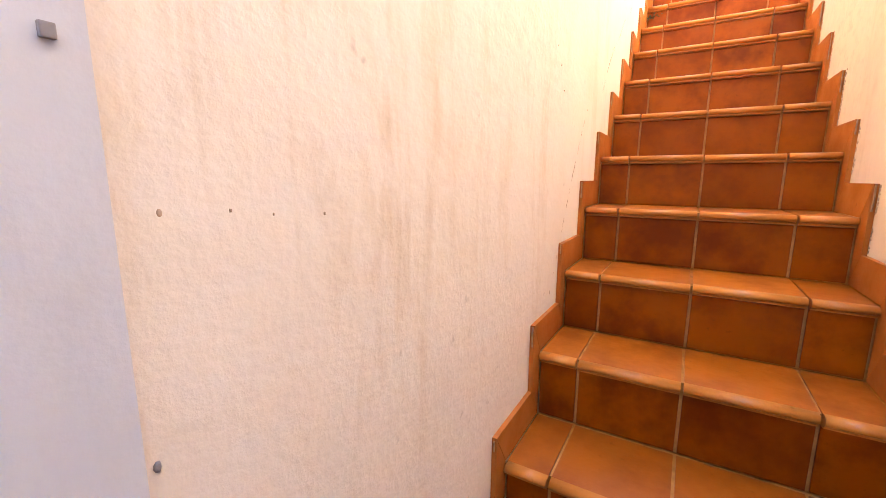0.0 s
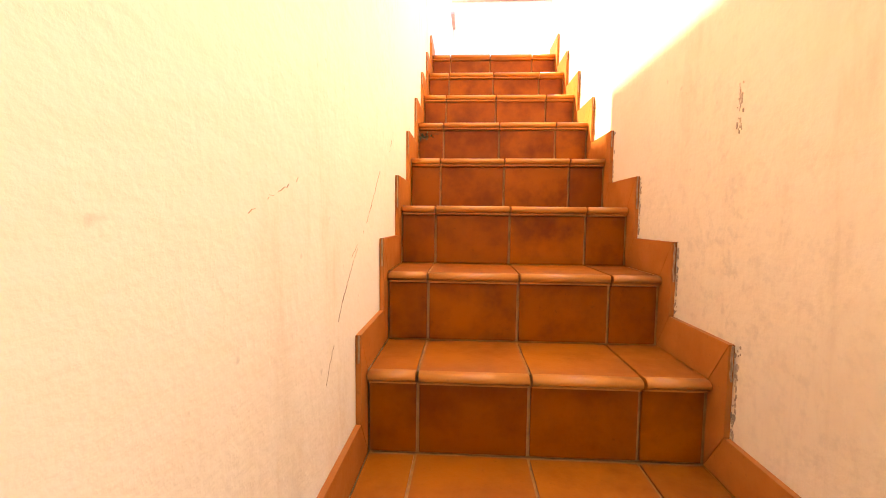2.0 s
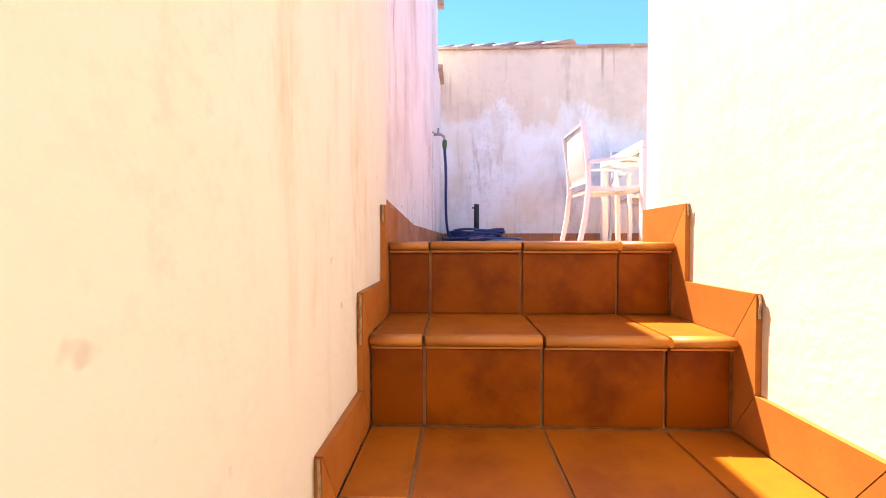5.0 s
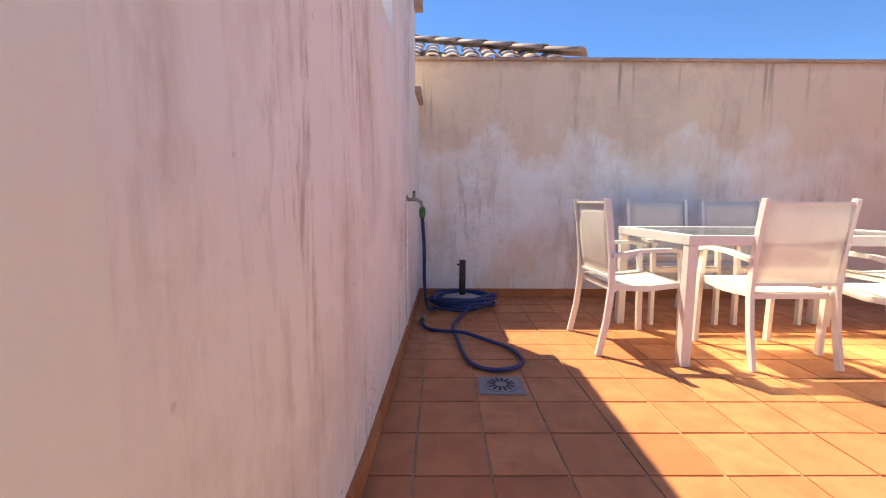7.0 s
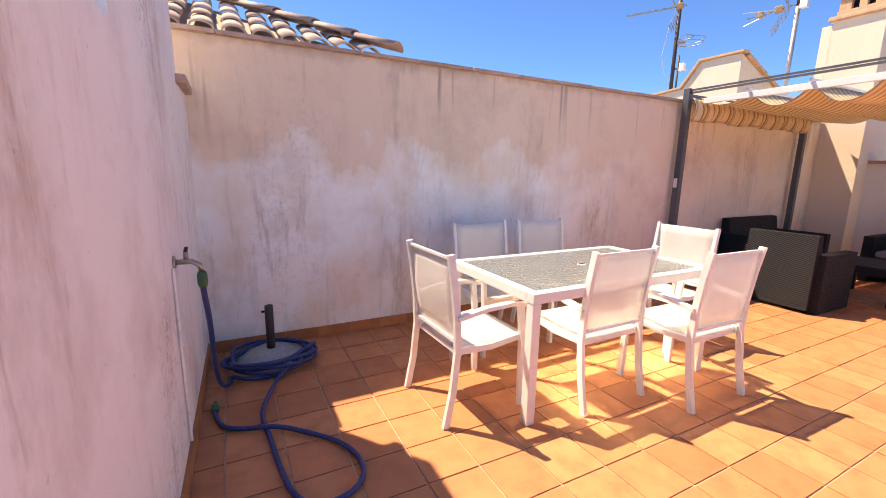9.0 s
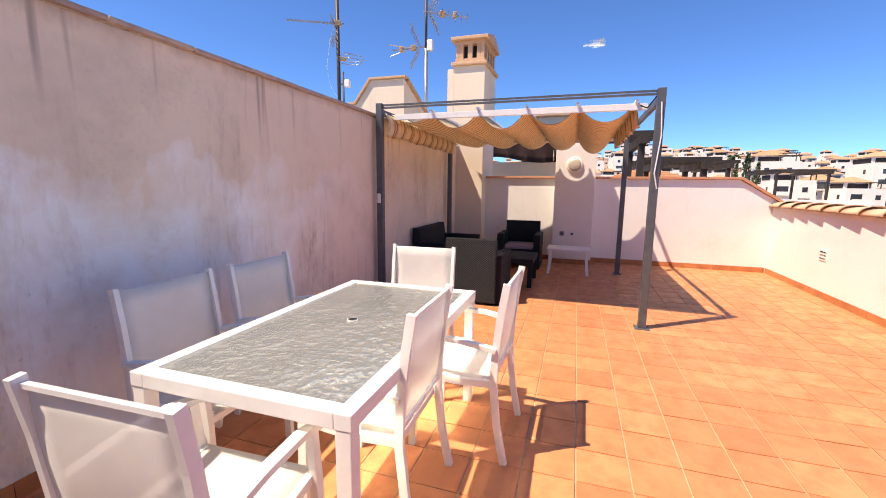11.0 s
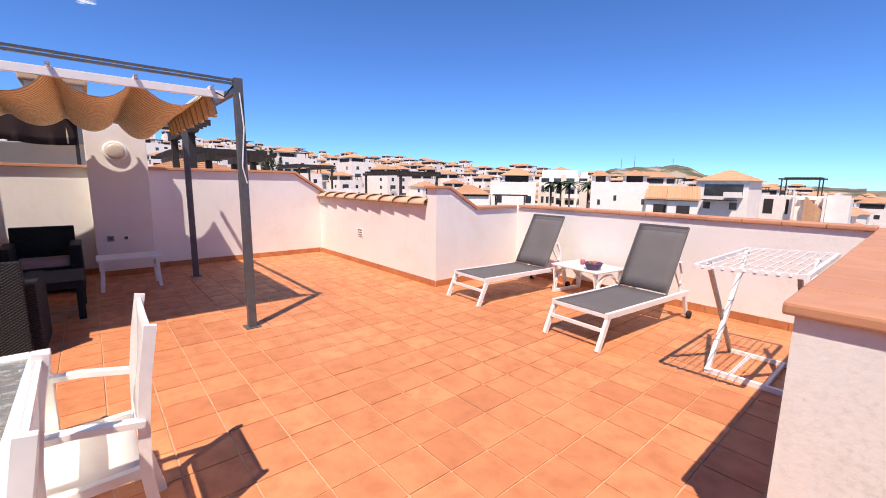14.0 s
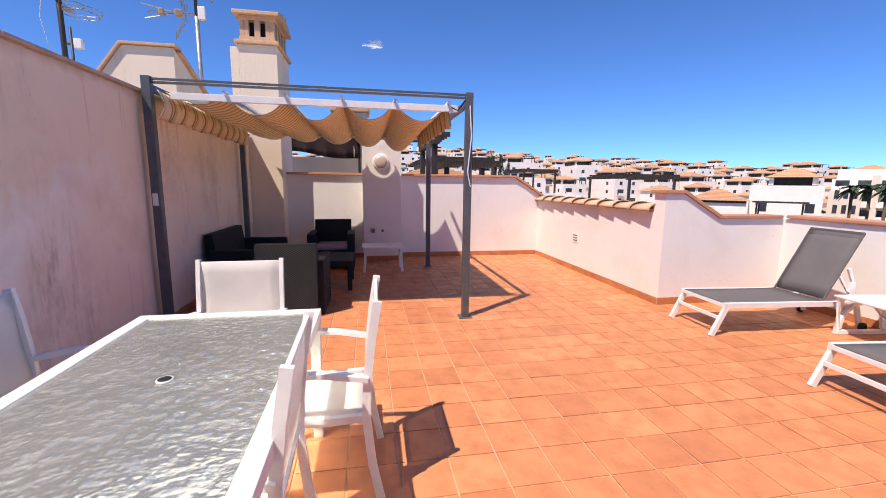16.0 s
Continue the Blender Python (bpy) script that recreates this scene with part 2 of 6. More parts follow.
def rippled_glass(name):
    """Cast glass with a hammered underside."""
    m, n, l, b = shader(name, 0.09, 0, 0.6)
    n.remove(b)
    warp = noise_tex(n, l, place(n, l, (1.0, 0.62, 1.0), (0, 0, 0.5)), 42, 1, 0.4)
    fold = noise_tex(n, l, place(n, l, (0.8, 1.3, 1.0), (0, 0, -0.4)), 25, 1, 0.4)
    bp = n.new("ShaderNodeBump")
    bp.inputs["Strength"].default_value, bp.inputs["Distance"].default_value = 0.34, 0.010
    swell = noise_tex(n, l, place(n, l, (1.0, 1.2, 1.0)), 5.0, 2, 0.5)
    l.new(calc(n, l, 'MULTIPLY_ADD', swell, 1.0, calc(n, l, 'ADD', warp, fold)), bp.inputs["Height"])
    milk = n.new("ShaderNodeBsdfDiffuse")
    l.new(ramp(n, l, noise_tex(n, l, place(n, l), 3.0, 3), [(0.3, (0.68, 0.71, 0.66)), (0.7, (0.80, 0.82, 0.77))]), milk.inputs["Color"])
    bend = n.new("ShaderNodeBsdfRefraction")
    bend.inputs["Color"].default_value, bend.inputs["Roughness"].default_value, bend.inputs["IOR"].default_value = (0.80, 0.85, 0.82, 1), 0.13, 1.30
    l.new(bp.outputs[0], bend.inputs["Normal"])
    shine = n.new("ShaderNodeBsdfGlossy")
    shine.inputs["Roughness"].default_value = 0.05
    l.new(bp.outputs[0], shine.inputs["Normal"])
    fres = n.new("ShaderNodeFresnel")
    fres.inputs["IOR"].default_value = 1.6
    l.new(bp.outputs[0], fres.inputs["Normal"])

    def blend(fac, one, two):
        x = n.new("ShaderNodeMixShader")
        if isinstance(fac, float):
            x.inputs[0].default_value = fac
        else:
            l.new(fac, x.inputs[0])
        l.new(one.outputs[0], x.inputs[1])
        l.new(two.outputs[0], x.inputs[2])
        return x

    body = blend(0.72, milk, bend)
    l.new(blend(fres.outputs[0], body, shine).outputs[0], n["Material Output"].inputs[0])
    return m


def window_glass(name):
    m, n, l, b = shader(name, 0.08, 0, 0.8)
    l.new(ramp(n, l, noise_tex(n, l, place(n, l), 0.4, 2), [(0.3, (0.02, 0.022, 0.025)), (0.7, (0.06, 0.065, 0.07))]), b.inputs["Base Color"])
    return m


M_STAIRWALL = plaster("stair_plaster", (0.84, 0.72, 0.55), (0.58, 0.40, 0.22), 0.22, 0.22, 1.1)
M_LEFTWALL = plaster("weathered_plaster", (0.95, 0.90, 0.83), (0.46, 0.335, 0.225), 0.62, 0.40, 1.6, None, None, 0.8)
M_BACKWALL = plaster("salt_stained_plaster", (0.86, 0.71, 0.54), (0.50, 0.385, 0.285), 0.55, 0.42, 1.0, (0.94, 0.92, 0.865), 2.19)
M_WHITEWALL = plaster("white_plaster", (0.85, 0.82, 0.765), (0.66, 0.53, 0.40), 0.13, 0.26, 0.7)
M_CREAM = plaster("cream_plaster", (0.82, 0.70, 0.55), (0.60, 0.46, 0.32), 0.25, 0.15, 0.5)
M_HEAD = plain("pale_ochre_render", (0.62, 0.39, 0.235), 0.85, var=0.12, scale=18, bumps=0.3)
M_STAIRWEST = plaster("stair_plaster_pale", (0.92, 0.86, 0.765), (0.70, 0.50, 0.27), 0.42, 0.18, 1.4)
# white plaster with the cool daylight on it mixed into the base colour
M_LANDING = plaster("cool_lit_plaster", (0.66, 0.71, 0.78), (0.56, 0.57, 0.61), 0.25, 0.3, 0.6)
M_TILE = terracotta("terrace_tile", (0.63, 0.245, 0.105), 0.30, burn=0.62)
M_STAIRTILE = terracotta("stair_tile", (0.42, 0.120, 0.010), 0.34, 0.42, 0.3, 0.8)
# same tile as the treads, the shade on the upright faces put into its colour
M_SHADED_RISER = terracotta("riser_tile_shaded", (0.285, 0.066, 0.003), 0.52, 0.42, 0.14, 0.9)
# paler tile colour that paints the highlight along the rounded tread edge
M_NOSE = terracotta("lit_nosing_tile", (0.56, 0.215, 0.045), 0.2, 0.36, 0.35)
M_SKIRT = terracotta("skirting_tile", (0.46, 0.155, 0.034), 0.24, 0.5, 0.15)
M_FOOT = terracotta("terrace_skirting_tile", (0.50, 0.20, 0.085), 0.3, 0.5, 0.2)
M_CAP = terracotta("coping_tile", (0.58, 0.28, 0.155), 0.16, 0.6)
M_OLDTILE = terracotta("weathered_roof_tile", (0.52, 0.39, 0.31), 0.4, 0.85)
M_BARREL = terracotta("pale_barrel_tile", (0.66, 0.43, 0.27), 0.2, 0.7)
M_GROUT = plain("pale_grout", (0.62, 0.38, 0.23), 0.9, var=0.2)
M_STAIRGROUT = plain("brown_grout", (0.48, 0.24, 0.08), 0.9, var=0.3)
M_MORTAR = plain("rough_mortar", (0.55, 0.45, 0.34), 0.95, var=0.3, bumps=0.6)
M_EDGE = plain("flaked_plaster_edge", (0.40, 0.26, 0.15), 0.95, var=0.35, scale=60, bumps=0.6)
M_ALU = plain("white_painted_aluminium", (0.80, 0.79, 0.76), 0.38, var=0.05, scale=12, bumps=0.05)
M_GREY = plain("dark_grey_painted_steel", (0.092, 0.097, 0.104), 0.45, var=0.2, scale=15, bumps=0.08)
M_SLING = cloth("white_mesh_fabric", (0.88, 0.86, 0.81), None, 0.16, 0.28)
M_GREYSLING = cloth("grey_mesh_fabric", (0.185, 0.175, 0.175), None, 0.15, 0.12)
M_CANOPY = cloth("striped_canvas", (0.90, 0.74, 0.50), (0.40, 0.27, 0.13), 0.21, 0.0, 300, 0.105)
M_WICKER = wicker("dark_rattan", (0.020, 0.021, 0.025))
M_CUSHION = cloth("mauve_cushion_cloth", (0.30, 0.25, 0.28), None, 0.0)
M_GLASSTOP = rippled_glass("rippled_glass")
M_PLASTIC = plain("white_plastic", (0.82, 0.81, 0.78), 0.4, var=0.06, bumps=0.05)
M_HOSE = plain("blue_rubber_hose", (0.025, 0.045, 0.17), 0.45, var=0.25, scale=40)
M_GREEN = plain("green_plastic", (0.05, 0.14, 0.05), 0.5, var=0.2)
M_BRASS = plain("dull_brass", (0.42, 0.38, 0.32), 0.35, 0.9, var=0.2)
M_BROWN = plain("dark_brown_tube", (0.05, 0.035, 0.03), 0.5, var=0.25)
M_CONCRETE = plain("grey_concrete", (0.42, 0.41, 0.39), 0.9, var=0.2, bumps=0.4)
M_DRAIN = plain("grey_plastic_grate", (0.27, 0.27, 0.29), 0.55, var=0.15)
M_BLACK = plain("black_rubber", (0.015, 0.015, 0.016), 0.7, var=0.2)
M_ANTENNA = plain("galvanised_metal", (0.45, 0.45, 0.46), 0.4, 0.7, var=0.2)
M_FEED = plain("faded_orange_plastic", (0.52, 0.33, 0.17), 0.6, var=0.2)
M_FARWALL = plain("far_white_render", (0.92, 0.83, 0.735), 0.9, var=0.06, scale=1.5, bumps=0)
M_FARROOF = terracotta("far_roof_tile", (0.60, 0.34, 0.185), 0.3, 0.85)
M_FARGLASS = window_glass("far_window_glass")
# dark timber; also colours the boxes that stand for shade in openings
M_FARWOOD_SHADE = plain("dark_timber_and_shade", (0.035, 0.025, 0.02), 0.7, var=0.25)
M_LEAF = plain("leaf_green", (0.045, 0.075, 0.03), 0.7, var=0.35, scale=6, bumps=0)
M_BARK = plain("bark", (0.13, 0.09, 0.06), 0.9, var=0.3)
M_AWNING = cloth("brown_striped_awning", (0.045, 0.025, 0.022), (0.12, 0.07, 0.055), 0.05, 0.0, 200, 0.16)
M_LAMP = plain("frosted_lamp_glass", (0.56, 0.50, 0.42), 0.25, var=0.1)


# ---- mesh helpers ----
def boxes(*specs, bevel=0.0):
    """One bmesh of boxes (x0, x1, y0, y1, z0, z1)."""
    bm = bmesh.new()
    for x0, x1, y0, y1, z0, z1 in specs:
        vs = [bm.verts.new((x, y, z)) for x in (x0, x1) for y in (y0, y1) for z in (z0, z1)]
        for f in ((0, 1, 3, 2), (4, 6, 7, 5), (0, 4, 5, 1), (2, 3, 7, 6), (0, 2, 6, 4), (1, 5, 7, 3)):
            bm.faces.new([vs[i] for i in f])
    bm.normal_update()
    if bevel:
        bmesh.ops.bevel(bm, geom=bm.edges[:], offset=bevel, segments=2, affect='EDGES', profile=0.6)
    return bm


def prism(profile, a, b, axis="x", bevel=0.0):
    """Extrudes a closed profile between a and b. Profile points: (y, z) for x, (x, z) for y, (x, y) for z."""
    bm = bmesh.new()
    put = {"x": lambda p, s: (s, p[0], p[1]), "y": lambda p, s: (p[0], s, p[1]), "z": lambda p, s: (p[0], p[1], s)}[axis]
    one = [bm.verts.new(put(p, a)) for p in profile]
    two = [bm.verts.new(put(p, b)) for p in profile]
    bm.faces.new(one)
    bm.faces.new(two[::-1])
    for i in range(len(profile)):
        j = (i + 1) % len(profile)
        bm.faces.new((one[j], one[i], two[i], two[j]))
    bmesh.ops.recalc_face_normals(bm, faces=bm.faces[:])
    if bevel:
        bmesh.ops.bevel(bm, geom=bm.edges[:], offset=bevel, segments=2, affect='EDGES', profile=0.6)
    return bm


def bar(path, w, h=None, sides=4, bm=None, spin=None):
    """A bar or tube of section w x h that follows a path of points."""
    bm = bm or bmesh.new()
    h = h or w
    pts = [Vector(p) for p in path]
    rings = []
    for i, p in enumerate(pts):
        t = (pts[min(i + 1, len(pts) - 1)] - pts[max(i - 1, 0)]).normalized()
        up = Vector((0, 0, 1)) if abs(t.z) < 0.95 else Vector((0, 1, 0))
        s = t.cross(up).normalized()
        u = s.cross(t)
        ring = []
        for k in range(sides):
            a = 2 * math.pi * (k + 0.5) / sides
            q = math.sqrt(2) if sides == 4 else 1
            ring.append(bm.verts.new(p + s * (math.cos(a) * q * w / 2) + u * (math.sin(a) * q * h / 2)))
        rings.append(ring)
    for r0, r1 in zip(rings, rings[1:]):
        for k in range(sides):
            f = bm.faces.new((r0[k], r0[(k + 1) % sides], r1[(k + 1) % sides], r1[k]))
            f.smooth = sides > 6
    bm.faces.new(rings[0][::-1])
    bm.faces.new(rings[-1])
    bmesh.ops.recalc_face_normals(bm, faces=bm.faces[:])
    return bm


def lathe(profile, seg=20, bm=None, at=(0, 0, 0)):
    """Turns a profile of (radius, z) round the z axis."""
    bm = bm or bmesh.new()
    rings = [[bm.verts.new((at[0] + r * math.cos(2 * math.pi * k / seg), at[1] + r * math.sin(2 * math.pi * k / seg), at[2] + z)) for k in range(seg)] for r, z in profile]
    for r0, r1 in zip(rings, rings[1:]):
        for k in range(seg):
            bm.faces.new((r0[k], r0[(k + 1) % seg], r1[(k + 1) % seg], r1[k])).smooth = True
    bm.faces.new(rings[0][::-1])
    bm.faces.new(rings[-1])
    bmesh.ops.recalc_face_normals(bm, faces=bm.faces[:])
    return bm


def sheet(f, nu, nv, thick=0.004):
    """A thin curved sheet from f(u, v) with u, v in 0..1."""
    bm = bmesh.new()
    g = [[bm.verts.new(f(i / nu, j / nv)) for j in range(nv + 1)] for i in range(nu + 1)]
    for i in range(nu):
        for j in range(nv):
            bm.faces.new((g[i][j], g[i + 1][j], g[i + 1][j + 1], g[i][j + 1])).smooth = True
    bm.normal_update()
    bmesh.ops.solidify(bm, geom=bm.faces[:], thickness=thick)
    return bm


def mesh_of(bm, mat):
    me = bpy.data.meshes.new("mesh")
    bm.to_mesh(me)
    bm.free()
    me.materials.append(mat)
    return me


def part(name, bm, material, parent=None, label="", at=None):
    ob = new(name, mesh_of(bm, material))
    if parent:
        ob.parent = parent
    if at is not None:
        ob.matrix_basis = at
    if label:
        ob["label"] = label
    return ob


def share(name, me, parent, at):
    ob = new(name, me)
    ob.parent = parent
    ob.matrix_basis = at
    return ob


def thing(name, at, label, category, group="", kind=""):
    ob = new(name)
    ob.empty_display_size = 0.1
    ob.matrix_basis = at
    return tagged(ob, label, category, group, kind)


def structure(name, bm, mat, label, category):
    return tagged(part(name, bm, mat), label, category, "", "structure")


# ---- large structure ----
RISE, TREAD, WIDE, STEPS = 0.19, 0.241, 0.735, 14
LAND = -STEPS * RISE


def step_y(k):
    return -(k - 1) * TREAD


def step_z(k):
    return -(k - 1) * RISE


# terrace slab (its face is the joint mortar between the tiles)
floor = structure("floor", boxes((1.06, 8.85, -1.74, 3.7, -0.25, -0.007), (1.06, 5.13, -3.45, -1.74, -0.25, -0.007), (-0.1, 1.06, 0.215, 3.7, -0.25, -0.007), (-0.1, -0.001, 0.03, 0.215, -0.25, -0.007), (0.748, 1.06, 0.171, 0.215, -0.25, -0.007)),
                  M_GROUT, "terracotta tiled roof terrace floor with pale joints", "floor")
structure("building_base", boxes((1.061, 9.05, -3.65, 3.9, -8.5, -0.25), (-0.3, 1.061, 0.22, 3.9, -8.5, -0.25), (-0.3, 1.061, -6, 0.22, -8.5, -3.2)), M_FARWALL, "plain white rendered building below the terrace", "building")

def west_x(y):
    return -0.085 + 0.073 * y / 3.7


structure("wall_stair_west", boxes((-0.4, -0.012, -3.617, 0.029, -3.2, 1.73)), M_STAIRWEST, "cream plaster stair wall with hairline cracks", "wall")
bm = bmesh.new()
for y0, y1, z0, z1 in ((0.03, 1.9, -3.2, 1.73), (1.9, 3.27, -0.25, 2.9), (3.27, 3.7, -0.25, 1.8)):
    piece = prism([(-0.4, y0), (west_x(y0), y0), (west_x(y1), y1), (-0.4, y1)], z0, z1, "z")
    me = bpy.data.meshes.new("piece")
    piece.to_mesh(me)
    bm.from_mesh(me)
    piece.free()
structure("wall_west", bm, M_LEFTWALL, "tall cream plaster wall with brown rain streaks", "wall")
structure("wall_landing", boxes((-0.3, 0.0, -5.6, -3.618, -3.2, 1.73)), M_LANDING, "smooth white plaster wall at the stair foot, tinted as by cool daylight", "wall")
structure("wall_west_coping", boxes((-0.33, 0.03, 3.24, 3.69, 1.8, 1.85), (-0.3, 0.045, 3.17, 3.275, 2.42, 2.5), bevel=0.01), M_OLDTILE, "broken brown coping tile on the lower wall end", "coping")
structure("wall_stair_parapet", boxes((0.747, 0.9, -3.75, 0.10, -3.2, 1.03)), M_STAIRWALL, "cream plaster stair wall with cracked flaking edges", "wall")
structure("wall_parapet_outer", prism([(0.9, -3.75), (1.06, -3.75), (1.06, 0.17), (0.747, 0.17), (0.747, 0.1), (0.9, 0.1)], -3.2, 1.03, "z"), M_WHITEWALL, "white plaster parapet beside the stairs", "wall")
# out of view, added to hold back sky light behind the stair foot
structure("wall_landing_south", boxes((-0.3, 0.9, -5.8, -5.6, -3.2, 1.03), (0.747, 0.9, -5.6, -3.751, -3.2, 1.03)), M_LANDING, "unseen white wall added to screen the lower landing from the sky", "wall")
structure("landing_floor", boxes((0.0, 0.747, -5.6, step_y(STEPS), -3.0, LAND)), M_STAIRTILE, "terracotta landing at the foot of the stairs", "floor")
structure("wall_north", boxes((-0.3, 8.5, 3.7, 3.9, -0.25, 2.19)), M_BACKWALL, "tan plaster wall with white salt bloom and stains", "wall")
structure("wall_east", prism([(-1.94, -0.25), (-1.94, 1.16), (-1.85, 1.18), (-1.22, 1.57), (3.17, 1.57), (3.17, -0.25)], 8.85, 9.05), M_WHITEWALL, "white plaster terrace wall with a sloped end", "wall")
structure("wall_east_coping", prism([(-1.9, 1.165), (-1.9, 1.2), (-1.25, 1.615), (3.165, 1.615), (3.165, 1.572), (-1.235, 1.572), (-1.84, 1.19)], 8.80, 9.10, bevel=0.006), M_CAP, "terracotta coping on the terrace wall", "coping")
structure("wall_south", boxes((5.331, 8.849, -1.94, -1.74, -0.25, 1.12)), M_WHITEWALL, "white plaster wall under a row of barrel tiles", "wall")
structure("wall_return", prism([(-1.741, -0.25), (-1.741, 1.35), (-1.97, 1.35), (-2.5, 1.05), (-3.45, 1.05), (-3.45, -0.25)], 5.13, 5.33), M_WHITEWALL, "white plaster wall with a sloped top", "wall")
structure("wall_return_coping", prism([(-1.70, 1.352), (-1.70, 1.39), (-1.98, 1.39), (-2.51, 1.092), (-3.40, 1.092), (-3.40, 1.052), (-2.5, 1.052), (-1.97, 1.352)], 5.10, 5.36, bevel=0.006), M_CAP, "terracotta coping with a sloping run", "coping")
structure("wall_parapet_south", boxes((1.061, 5.33, -3.65, -3.451, -0.25, 1.05)), M_WHITEWALL, "white plaster terrace parapet", "wall")
structure("pillar", boxes((8.5, 8.849, 1.1, 1.8, -0.005, 2.2), bevel=0.008), M_WHITEWALL, "white plaster pillar against the terrace wall", "pillar")


def coping(name, x0, x1, y0, y1, z, along, step=0.33, thick=0.042, mat=M_CAP, label="terracotta coping tiles on the wall top"):
    """A row of flat coping tiles, each with rounded edges, on a thin mortar bed."""
    base = structure(name, boxes((x0 + 0.03, x1 - 0.03, y0 + 0.03, y1 - 0.03, z + 0.0005, z + 0.012)), M_MORTAR, label, "coping")
    a0, a1 = (x0, x1) if along == "x" else (y0, y1)
    n = max(1, round((a1 - a0) / step))
    s = (a1 - a0) / n
    w = (y1 - y0) if along == "x" else (x1 - x0)
    bm = boxes((0.002, s - 0.002, -w / 2, w / 2, 0, thick), bevel=0.01)
    me = mesh_of(bm, mat)
    for i in range(n):
        if along == "x":
            m = pose(x0 + i * s, (y0 + y1) / 2, z + 0.004 + random.uniform(0, 0.003))
        else:
            m = pose((x0 + x1) / 2, y0 + i * s, z + 0.004 + random.uniform(0, 0.003), 0, 0, 90)
        share("tile", me, base, m)
    return base


coping("coping_parapet", 0.715, 1.09, -3.7, 0.20, 1.03, "y")
coping("coping_south", 1.091, 5.09, -3.68, -3.42, 1.05, "x")
coping("coping_north", -0.3, 8.49, 3.665, 3.93, 2.19, "x", 0.5, 0.03, M_OLDTILE, "thin brown coping tiles on the tall wall")

# barrel tiles lying along the south wall, each lapping over the next
barrels = structure("barrel_tile_row", boxes((5.34, 8.84, -1.93, -1.75, 1.1205, 1.15)), M_MORTAR, "row of overlapping terracotta barrel tiles on a wall", "coping")


def barrel(length, r0, r1, thick, seg=10):
    bm = bmesh.new()
    rows = []
    for x, r in ((0, r0), (length, r1)):
        for q in (r, r - thick):
            rows.append([bm.verts.new((x, q * math.cos(math.pi * k / seg), q * 0.55 * math.sin(math.pi * k / seg))) for k in range(seg + 1)])
    o0, i0, o1, i1 = rows
    for k in range(seg):
        bm.faces.new((o0[k], o0[k + 1], o1[k + 1], o1[k])).smooth = True
        bm.faces.new((i0[k], i1[k], i1[k + 1], i0[k + 1])).smooth = True
        bm.faces.new((o0[k], i0[k], i0[k + 1], o0[k + 1]))
        bm.faces.new((o1[k], o1[k + 1], i1[k + 1], i1[k]))
    for a, b in ((0, 0), (seg, seg)):
        bm.faces.new((o0[a], o1[a], i1[a], i0[a]))
    bmesh.ops.recalc_face_normals(bm, faces=bm.faces[:])
    return bm


me_barrel = mesh_of(barrel(0.46, 0.19, 0.145, 0.016), M_BARREL)
for i in range(9):
    share("tile", me_barrel, barrels, pose(5.30 + 0.39 * i, -1.83 + random.uniform(-0.006, 0.006), 1.135, 0, 2.0, 0))

# chimney in the north-east corner
chimney = thing("chimney", pose(9.05, 3.47, 0), "cream rendered chimney with a louvred terracotta-capped head", "chimney")
part("shaft", boxes((-0.55, 0.5, -0.30, 0.30, 0, 3.665), (-0.55, 0.5, 0.30, 0.43, 2.3, 3.62), bevel=0.006), M_CREAM, chimney)
part("ledge", boxes((-0.60, 0.55, -0.35, 0.35, 3.665, 3.73), bevel=0.014), M_HEAD, chimney, "pale terracotta ledge")
part("flue", boxes((-0.40, 0.35, -0.16, 0.16, 3.73, 4.12)), M_BLACK, chimney, "dark inside of the flue")
for sx in (-0.52, -0.28, -0.04, 0.20, 0.41):
    for sy in (-0.27, 0.20):
        part("louvre_post", boxes((sx, sx + 0.10, sy, sy + 0.07, 3.73, 4.12), bevel=0.006), M_HEAD, chimney)
for y0, y1 in ((-0.199, -0.13), (-0.045, 0.045), (0.13, 0.199)):
    part("louvre_post", boxes((-0.52, -0.45, y0, y1, 3.73, 4.12), bevel=0.006), M_HEAD, chimney)
part("sill", boxes((-0.53, 0.49, -0.285, 0.285, 3.7305, 3.80), bevel=0.006), M_HEAD, chimney)
part("lintel", boxes((-0.53, 0.49, -0.285, 0.285, 4.05, 4.1195), bevel=0.006), M_HEAD, chimney)
part("cap", prism([(-0.60, 4.12), (-0.60, 4.18), (-0.05, 4.33), (0.05, 4.33), (0.55, 4.18), (0.55, 4.12)], -0.36, 0.36, "y", bevel=0.01), M_HEAD, chimney, "shallow pitched terracotta cap")

# white gabled roof volume of the neighbour, behind the tall wall
gable = thing("neighbour_roof_volume", pose(6.85, 0, 0), "cream rendered stair tower with sloping coped shoulders", "building")


def sloped(profile, x1, drop):
    bm = prism(profile, 0, x1)
    for v in bm.verts:
        if v.co.x > 0.3 and v.co.z > 1:
            v.co.z -= drop
    return bm


part("wall", sloped([(4.1, 0), (4.1, 3.08), (4.68, 3.08), (4.95, 2.72), (5.7, 2.66), (5.7, 0)], 1.9, 0.75), M_CREAM, gable)
part("coping", prism([(4.06, 3.085), (4.06, 3.12), (4.70, 3.12), (4.97, 2.76), (5.75, 2.70), (5.75, 2.665), (4.96, 2.725), (4.685, 3.085)], -0.04, 0.12, bevel=0.006), M_HEAD, gable, "terracotta coping strip")
part("coping", bar([(0.1, 4.1, 3.07), (1.9, 4.1, 2.35)], 0.10, 0.04), M_HEAD, gable)

